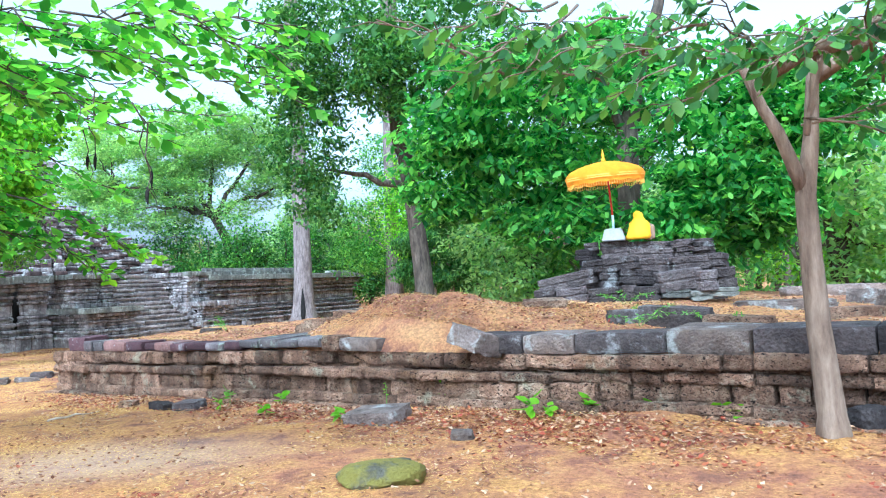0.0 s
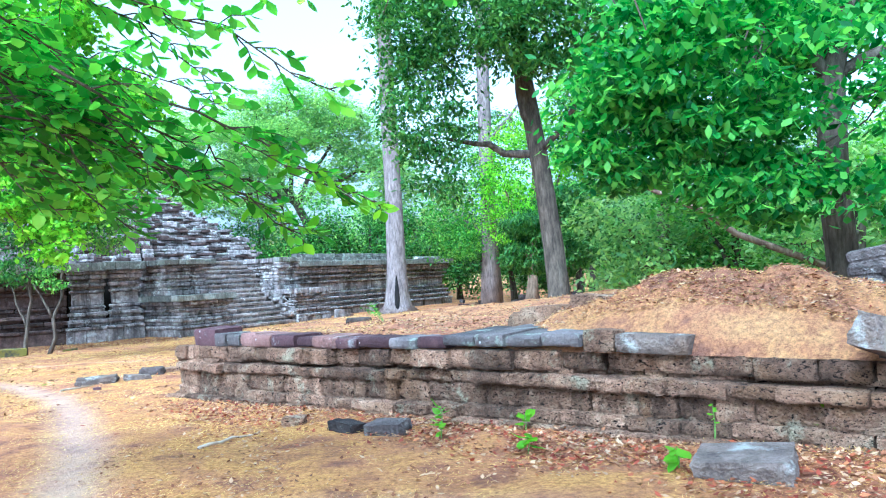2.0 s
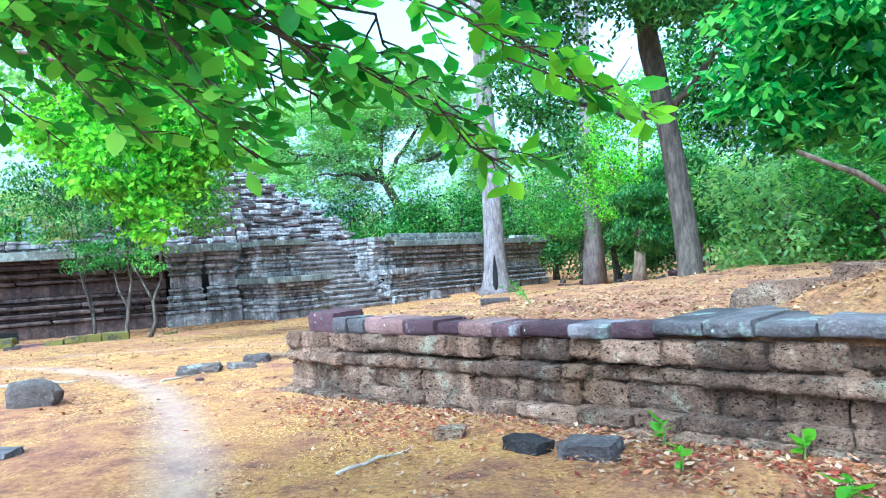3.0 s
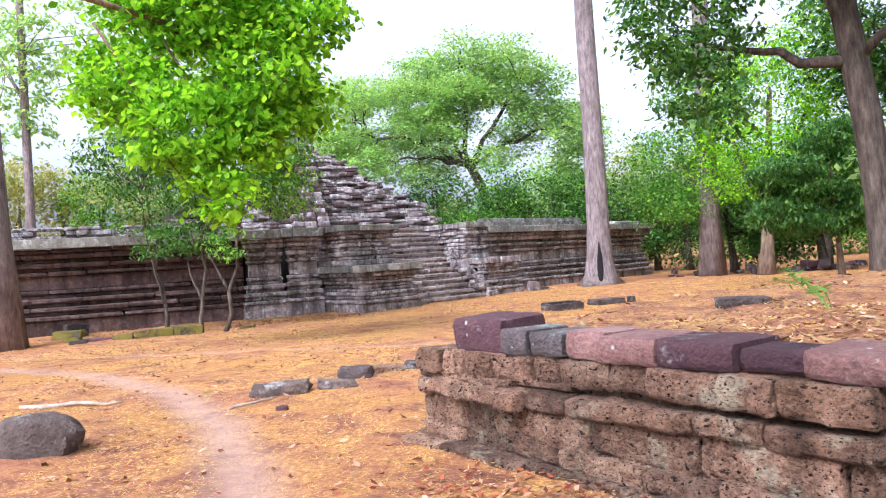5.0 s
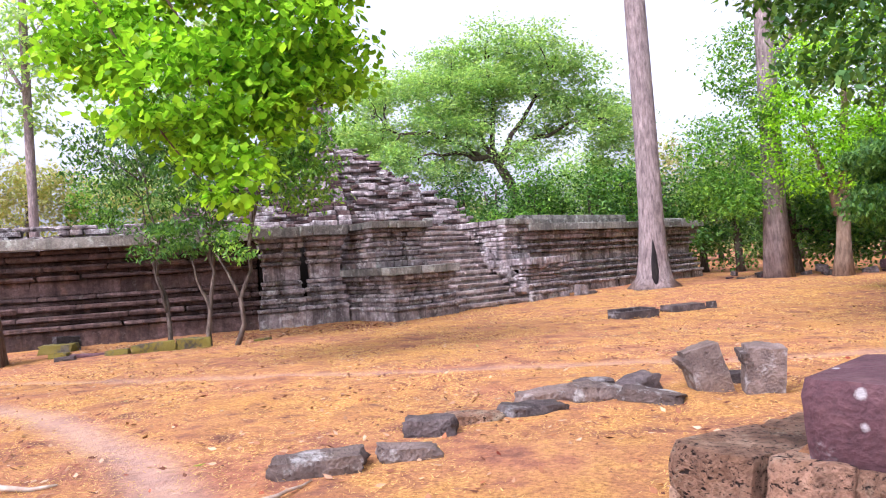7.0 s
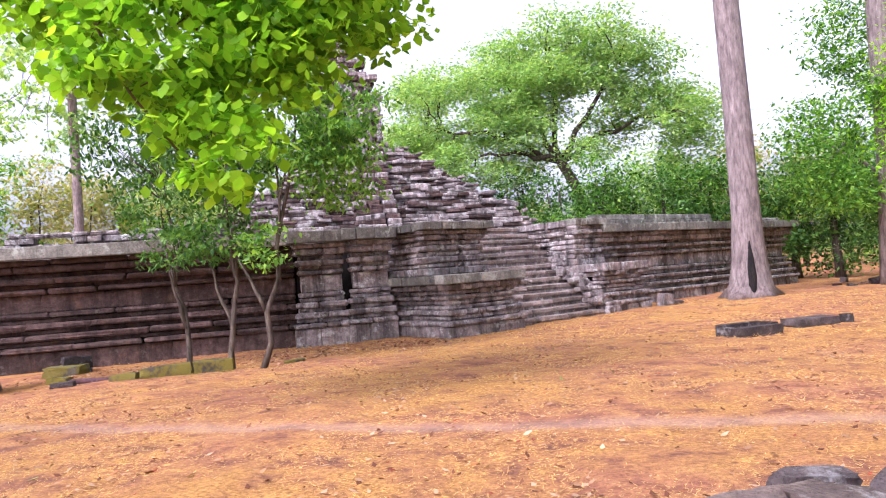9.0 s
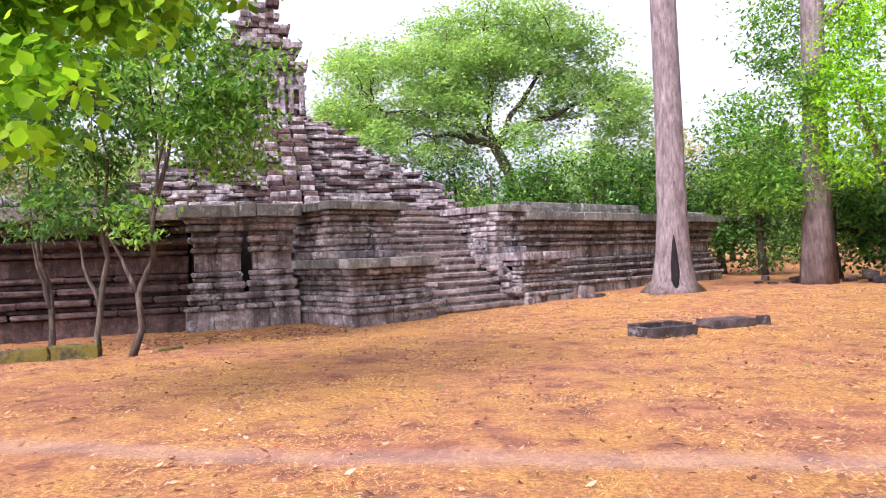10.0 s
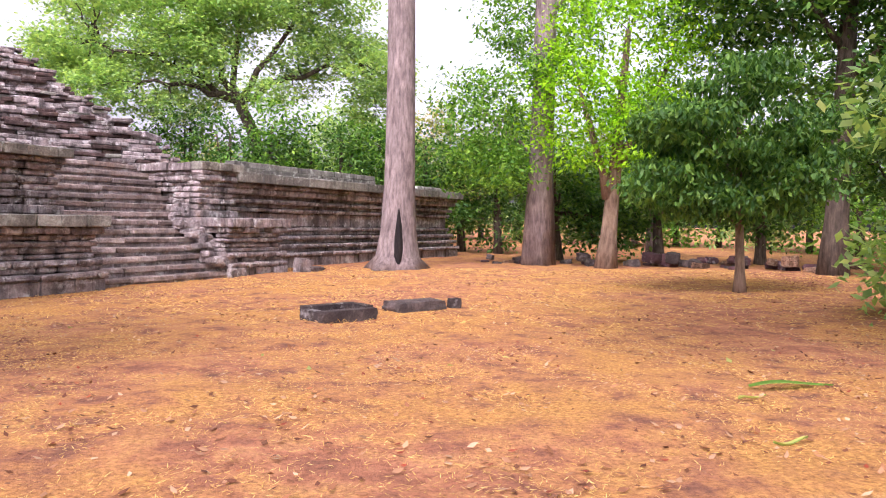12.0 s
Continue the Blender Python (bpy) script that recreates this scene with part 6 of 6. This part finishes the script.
GOLD = plain("orange_yellow_cloth", (0.86, 0.37, 0.008), 0.75, 0.1)
SAFFRON = plain("saffron_robe_cloth", (0.82, 0.42, 0.005), 0.8, 0.12)
FRINGE = plain("pale_gold_fringe", (0.85, 0.5, 0.07), 0.7)
REDPOLE = plain("red_painted_pole", (0.5, 0.04, 0.025), 0.45)
STEEL = plain("pale_blue_painted_steel", (0.45, 0.6, 0.7), 0.4)
CONCRETE = plain("grey_concrete", (0.3, 0.3, 0.28), 0.9)
STATUE = plain("brown_stone_statue", (0.22, 0.14, 0.09), 0.8)


def parasol():
    zb = 1.0 + (545 - 370) * 0.00518
    root = tagged(empty("ceremonial_parasol", (PX, PY, zb)), "orange fringed ceremonial parasol on a red pole", "parasol")
    # concrete foot
    bm = bmesh.new()
    bmesh.ops.create_cube(bm, size=1.0)
    for v in bm.verts:
        k = 1.0 if v.co.z < 0 else 0.68
        v.co = Vector((v.co.x * 0.36 * k, v.co.y * 0.32 * k, (v.co.z + 0.5) * 0.19))
    bmesh.ops.bevel(bm, geom=list(bm.edges), offset=0.012, segments=2, affect="EDGES")
    part("foot", bm, CONCRETE, root, "grey concrete foot").rotation_euler = (0, 0, radians(AZ_S))
    part("sleeve", tube([(0, 0, 0.15), (0, 0, 0.4)], [0.02, 0.02], 12, 0), STEEL, root, "pale blue steel sleeve", True)
    part("pole", tube([(0, 0, 0.36), (-0.03, 0, 0.8), (-0.05, 0, 1.2)], [0.015, 0.015, 0.015], 12, 0), REDPOLE, root, "red painted pole", True)
    # canopy: shallow dome with a drooping scalloped valance in three bands
    n, R, zt = 48, 0.59, 1.0
    rings = [(0.03, 0.235), (0.2, 0.21), (0.38, 0.165), (0.52, 0.105), (0.585, 0.05), (0.6, 0.0), (0.592, -0.045), (0.575, -0.09)]
    bm = bmesh.new()
    vs = []
    for j, (rr, zz) in enumerate(rings):
        ring = []
        for k in range(n):
            a = 2 * math.pi * k / n
            sc = 1 + 0.012 * math.cos(8 * a)
            droop = 0.022 * abs(math.sin(a * 8)) if j == len(rings) - 1 else 0
            ring.append(bm.verts.new((rr * sc * math.cos(a), rr * sc * math.sin(a), zt + zz - droop)))
        vs.append(ring)
    for a, b in zip(vs, vs[1:]):
        for k in range(n):
            bm.faces.new((a[k], a[(k + 1) % n], b[(k + 1) % n], b[k]))
    bm.faces.new(vs[0])
    bmesh.ops.solidify(bm, geom=list(bm.faces), thickness=0.006)
    can = part("canopy", bm, GOLD, root, "orange-yellow cloth canopy", True)
    can.location = (-0.045, 0, 0.0)
    can.rotation_euler = (radians(3), radians(-3), 0)
    for rr, zz in ((0.603, 0.0), (0.6, -0.03)):
        bm = bmesh.new()
        pts = [(rr * math.cos(2 * math.pi * k / 48), rr * math.sin(2 * math.pi * k / 48), zt + zz) for k in range(48)]
        for k in range(48):
            a, b = Vector(pts[k]), Vector(pts[(k + 1) % 48])
            o = [bm.verts.new(a + Vector((0, 0, 0.008))), bm.verts.new(b + Vector((0, 0, 0.008))), bm.verts.new(b * 1.0 - Vector((0, 0, 0.008))), bm.verts.new(a - Vector((0, 0, 0.008)))]
            bm.faces.new(o)
        part("braid", bm, FRINGE, can, "pale gold braid")
    bm = bmesh.new()
    for k in range(96):
        a = 2 * math.pi * k / 96
        c = Vector((0.578 * math.cos(a), 0.578 * math.sin(a), zt - 0.1 - 0.02 * abs(math.sin(a * 8))))
        t_ = bmesh.ops.create_cone(bm, cap_ends=True, segments=4, radius1=0.007, radius2=0.003, depth=0.05, matrix=Matrix.Translation(c - Vector((0, 0, 0.02))))
    tagged(part("fringe", bm, FRINGE, can, "hanging gold tassels"), kind="stuff")
    fin = tube([(0, 0, zt + 0.22), (0, 0, zt + 0.27), (0, 0, zt + 0.3), (0, 0, zt + 0.33), (0, 0, zt + 0.36), (0, 0, zt + 0.42)], [0.035, 0.03, 0.016, 0.024, 0.012, 0.004], 12, 0)
    part("finial", fin, GOLD, can, "gold spired finial", True)
    for k in range(8):
        a = 2 * math.pi * k / 8
        part("rib", tube([(0, 0, zt + 0.2), (0.3 * math.cos(a), 0.3 * math.sin(a), zt + 0.16), (0.57 * math.cos(a), 0.57 * math.sin(a), zt + 0.02)], [0.006] * 3, 5, 0), REDPOLE, can)


parasol()


def draped_statue():
    """A small seated figure under a wrapped cloth, one plain shape."""
    p = Vector((PX, PY)) + RD * 0.36 + FD * 0.02
    bm = bmesh.new()
    prof = [(z * 0.74, r0 * 0.95) for z, r0 in [(0.0, 0.19), (0.06, 0.205), (0.14, 0.18), (0.24, 0.165), (0.33, 0.15), (0.39, 0.1), (0.44, 0.075), (0.5, 0.08), (0.55, 0.06), (0.585, 0.02)]]
    vs = []
    for z, r0 in prof:
        ring = []
        for k in range(24):
            a = 2 * math.pi * k / 24
            fold = 1 + 0.07 * math.sin(a * 7 + z * 18) * (1 if z < 0.4 else 0.3)
            sq = 0.8 if z < 0.35 else 0.95
            ring.append(bm.verts.new((r0 * fold * math.cos(a) + 0.03 * math.sin(z * 7), r0 * sq * fold * math.sin(a), z)))
        vs.append(ring)
    for a, b in zip(vs, vs[1:]):
        for k in range(24):
            bm.faces.new((a[k], a[(k + 1) % 24], b[(k + 1) % 24], b[k]))
    bm.faces.new(vs[-1])
    bm.faces.new(vs[0][::-1])
    ob = part("draped_statue", bm, SAFFRON, None, "", True)
    ob.matrix_world = pose(p.x, p.y, 1.0 + (545 - 368) * 0.00518, 0, 0, AZ_S)
    tagged(ob, "small seated statue wrapped in saffron cloth", "statue")
    q = p + RD * 0.17 + FD * 0.05
    rough_stone("broken_torso", q.x, q.y, 1.0 + (545 - 368) * 0.00518, 0.16, 0.14, 0.22, AZ_S, STATUE, "brown broken stone torso beside the statue", (0, 0), 0.06, 300, square=0.5)


draped_statue()

# ---------- seedlings at the wall foot ----------
SHOOT = plain("green_stem", (0.16, 0.26, 0.05), 0.6)


def seedling(x, y, h, n, seed, size=0.09):
    rs = np.random.RandomState(seed)
    z = gz(x, y) - 0.01
    root = tagged(empty("seedling", (x, y, z)), "bright green leafy seedling sprouting from dry litter", "plant", "seedlings at the wall")
    part("stem", tube([(0, 0, 0), (0.01, 0, h * 0.5), (0.0, 0.01, h)], [0.006, 0.005, 0.003], 5, 0), SHOOT, root)
    for k in range(n):
        c = np.array([[0.0, 0.0, h * (0.45 + 0.55 * (k + 1) / n)]])
        me = leaves_mesh("leaf", c, size * rs.uniform(0.9, 1.4), 0.15, rs, 0.6)
        link_mesh("leaf", me, LEAF_BRIGHT, root)


for k, (x, y, h, n, sz) in enumerate(((0.0, 8.62, 0.3, 14, 0.14), (-1.2, 8.2, 0.18, 9, 0.11), (-2.2, 8.9, 0.14, 9, 0.11), (-2.95, 9.55, 0.16, 8, 0.09), (0.82, 7.45, 0.2, 12, 0.13), (0.98, 7.3, 0.14, 8, 0.11), (1.42, 7.4, 0.14, 8, 0.1), (1.8, 7.55, 0.26, 9, 0.1),
                                      (1.92, 7.3, 0.12, 10, 0.12), (2.45, 6.68, 0.14, 10, 0.11), (2.6, 6.62, 0.12, 7, 0.1), (2.95, 6.85, 0.26, 7, 0.08), (-0.75, 8.95, 0.3, 6, 0.05), (-3.0, 10.15, 0.2, 9, 0.1), (-2.2, 9.75, 0.16, 9, 0.1), (-10.3, 12.0, 0.1, 6, 0.07), (3.3, 6.75, 0.24, 6, 0.07))):
    seedling(x, y, h, n, 400 + k, sz)


def platform_plant(x, y, h, n, seed):
    rs = np.random.RandomState(seed)
    root = tagged(empty("platform_plant", (x, y, plat_z(x, y) - 0.02)), "feathery green shoot growing on the platform", "plant", "plants on the platform")
    for k in range(5):
        a = rs.uniform(0, 6.28)
        tip = Vector((0.35 * math.cos(a), 0.35 * math.sin(a), h * rs.uniform(0.5, 1)))
        pts = curve_pts((0, 0, 0), tip, 6, 0.12, 0.02, random.Random(seed + k))
        fr = part("frond", tube(pts, [0.003, 0.003, 0.0025, 0.002, 0.0015, 0.001], 4, 0), SHOOT, root)
        c = np.array([list(pts[i]) for i in range(2, 6) for _ in range(n // 4)])
        tagged(link_mesh("leaflet_spray", leaves_mesh("leaflet_spray", c, 0.06, 0.2, rs, 0.3), LEAF_MID, fr), kind="stuff")


platform_plant(-4.2, 14.2, 0.4, 24, 500)
platform_plant(2.2, 8.35, 0.3, 24, 510)
platform_plant(2.55, 10.3, 0.3, 24, 520)
platform_plant(3.0, 8.1, 0.2, 20, 530)

# long green fallen fronds and a pale flat stone in the yard
for k, (x, y, ln, az) in enumerate(((-3.2, 26.3, 1.0, 12), (-3.9, 25.6, 0.45, 40), (-1.75, 23.2, 1.0, -4), (-4.3, 24.0, 0.3, 20), (-2.3, 24.6, 0.3, -30))):
    rr = random.Random(640 + k)
    root = tagged(empty("fallen_frond", (x, y, gz(x, y) + 0.012)), "long green fallen leaf blade on the straw", "leaf", "fallen fronds")
    n = 12
    bm = bmesh.new()
    rows = []
    for j in range(n):
        f = j / (n - 1)
        w = 0.075 * ln * math.sin(math.pi * min(1, 0.08 + 0.92 * f)) ** 0.7
        c = Vector((ln * (f - 0.5), 0.06 * ln * math.sin(2.6 * f + k), 0.01 + 0.02 * math.sin(5 * f + k)))
        rows.append([bm.verts.new(c + Vector((0, w, 0.016))), bm.verts.new(c), bm.verts.new(c + Vector((0, -w, 0.018)))])
    for a, b in zip(rows, rows[1:]):
        for q in (0, 1):
            bm.faces.new((a[q], a[q + 1], b[q + 1], b[q]))
    part("blade", bm, LEAF_YELLOW if k % 2 else LEAF_MID, root, "", True)
    part("midrib", tube([(ln * (f - 0.5), 0.06 * ln * math.sin(2.6 * f + k), 0.014 + 0.02 * math.sin(5 * f + k)) for f in (0, 0.25, 0.5, 0.75, 1)], [0.006, 0.006, 0.005, 0.004, 0.002], 5, 0, rr), SHOOT, root)
    root.rotation_euler = (0, 0, radians(az))
rough_stone("flat_stone", -0.55, 26.9, gz(-0.55, 26.9) - 0.05, 0.75, 0.4, 0.12, 5, PALE_STONE, "pale flat stone sunk in the yard", (0, 0), 0.05, 103, square=0.5)

# fallen sticks
STICK = bark_mat("bleached_stick", (0.3, 0.22, 0.16), (0.45, 0.36, 0.28), (0.58, 0.5, 0.42))
for k, (a, b, r0) in enumerate((((-12.9, 15.0), (-11.75, 15.4), 0.03), ((-10.0, 15.0), (-9.85, 15.75), 0.018), ((-5.2, 9.6), (-4.85, 10.3), 0.014), ((-5.6, 24.2), (-5.2, 24.4), 0.012))):
    za, zb = gz(*a) + r0 * 0.8, gz(*b) + r0 * 0.8
    tagged(part("fallen_stick", tube(curve_pts((*a, za), (*b, zb), 7, 0.0, 0.05, random.Random(600 + k)), [r0, r0 * 1.1, r0, r0 * 0.9, r0 * 0.8, r0 * 0.6, r0 * 0.3], 7, 0.1, random.Random(k)), STICK, None, "", True),
           "pale dry stick lying on the straw", "stick", "fallen sticks")


# ---------- leaf litter and straw ----------
def on_ground(x, y):
    s = (x - PL.x) * PW.x + (y - PL.y) * PW.y
    b = (x - PL.x) * PN.x + (y - PL.y) * PN.y
    z = ground_z(x, y)
    top = (s > 0.3) & (b > 0.45) & (s < 22.5) & (b < 13)
    zp = fill_z(s, b)
    keep = top | (b < -0.08) | (s < -0.1)
    return np.where(top, zp, z), keep


def litter(name, n, area, size, seed, m, label, wide, lift=0.012, flat=0.0, heap=None):
    rs = np.random.RandomState(seed)
    if heap is None:
        x = rs.uniform(area[0], area[1], n)
        y = rs.uniform(area[2], area[3], n)
    else:
        k = rs.randint(0, len(heap), n)
        h = np.array(heap)[k]
        x, y = h[:, 0] + rs.normal(0, 1, n) * h[:, 2], h[:, 1] + rs.normal(0, 1, n) * h[:, 2]
    z, keep = on_ground(x, y)
    worn = np.maximum(np.exp(-(trail_dist(x, y, TRAIL) / 0.3) ** 2), np.exp(-(trail_dist(x, y, CROSS) / 0.25) ** 2))
    keep &= rs.uniform(0, 1, n) > worn * 0.93
    P = np.stack([x, y, z + lift], -1)[keep]
    # patchy cover
    pn = np.sin(P[:, 0] * 1.3 + 1.0) * np.sin(P[:, 1] * 1.1) + 0.6 * np.sin(P[:, 0] * 3.1 + P[:, 1] * 2.3)
    P = P[rs.uniform(-1.9, 1.2, len(P)) < pn]
    tagged(link_mesh(name, leaves_mesh(name, P, size, flat, rs, wide, True, 0.2), m), label, "litter", kind="stuff")


litter("fallen_leaves_near", 34000, (-6, 7, 2.5, 13), 0.048, 1, DRY_LEAF, "dry red and brown leaves scattered on the earth", 0.55)
litter("fallen_leaves_yard", 46000, (-26, 8, 12, 45), 0.075, 2, DRY_LEAF, "dry brown leaves scattered over the yard", 0.5)
litter("fallen_leaves_wall", 8000, None, 0.058, 3, DRY_LEAF, "drift of fallen leaves along the wall foot", 0.55, heap=[(PL.x + PW.x * s - PN.x * 0.5, PL.y + PW.y * s - PN.y * 0.5, 0.35) for s in np.arange(1.5, 15, 0.6)])
litter("fallen_leaves_terrace", 3000, None, 0.13, 4, DRY_LEAF, "drift of pale fallen leaves under the terrace wall", 0.5, heap=[(-25 + 0.77 * s + 1.2, 30 + 0.638 * s - 2.0, 0.7) for s in np.arange(0, 9, 0.8)])
litter("fallen_leaves_mound", 26000, None, 0.045, 5, DRY_LEAF, "dry leaves strewn over the mound", 0.5, heap=[(-0.15, 9.9, 0.8), (0.3, 9.3, 0.7), (1.4, 9.3, 0.9), (-3.5, 13, 1.5), (0, 12, 1.5)])
litter("straw_near", 120000, (-9, 6.5, 1.8, 12.5), 0.042, 6, STRAW, "matted dry straw grass on the earth", 0.1, 0.003)
litter("straw_path", 120000, (-16, -4, 10, 21), 0.046, 7, STRAW, "matted dry straw grass beside the footpath", 0.1, 0.003)
litter("straw_yard", 130000, (-22, 2, 21, 31), 0.05, 8, STRAW, "matted dry straw grass across the yard", 0.11, 0.003)
litter("straw_far", 40000, (-22, 6, 31, 45), 0.12, 10, STRAW, "matted dry straw grass before the temple", 0.11, 0.003)
litter("green_fallen_leaves", 60, (-16, 4, 12, 32), 0.13, 9, LEAF_YELLOW, "a few fallen green and yellow leaves", 0.5, 0.015)
litter("red_leaves_near", 6500, None, 0.055, 11, RED_LEAF, "red and rust fallen leaves along the wall foot", 0.6, heap=[(PL.x + PW.x * s - PN.x * 0.7, PL.y + PW.y * s - PN.y * 0.7, 0.4) for s in np.arange(1.5, 15, 0.7)])
litter("red_leaves_yard", 3200, (-22, 4, 6, 36), 0.06, 12, RED_LEAF, "rust-red fallen leaves dotted over the earth", 0.6)
litter("red_leaf_patches", 500, None, 0.055, 13, RED_LEAF, "small drifts of red leaves", 0.6, heap=[(-2.4, 5.4, 0.16), (-2.0, 5.3, 0.12), (0.3, 9.4, 0.12), (-0.6, 9.0, 0.1), (-5.3, 13.1, 0.04), (-15.9, 34.3, 0.15)])
litter("red_leaves_mound", 900, None, 0.05, 14, RED_LEAF, "red leaves caught on the mound", 0.6, heap=[(-0.15, 9.9, 0.7), (1.2, 9.3, 0.8)])
litter("straw_mound", 22000, None, 0.045, 15, STRAW, "dry straw and chaff over the mound", 0.12, heap=[(-0.15, 9.9, 0.8), (0.3, 9.3, 0.7), (1.6, 9.2, 0.9), (0, 12, 1.8), (-3.5, 13, 1.6)])
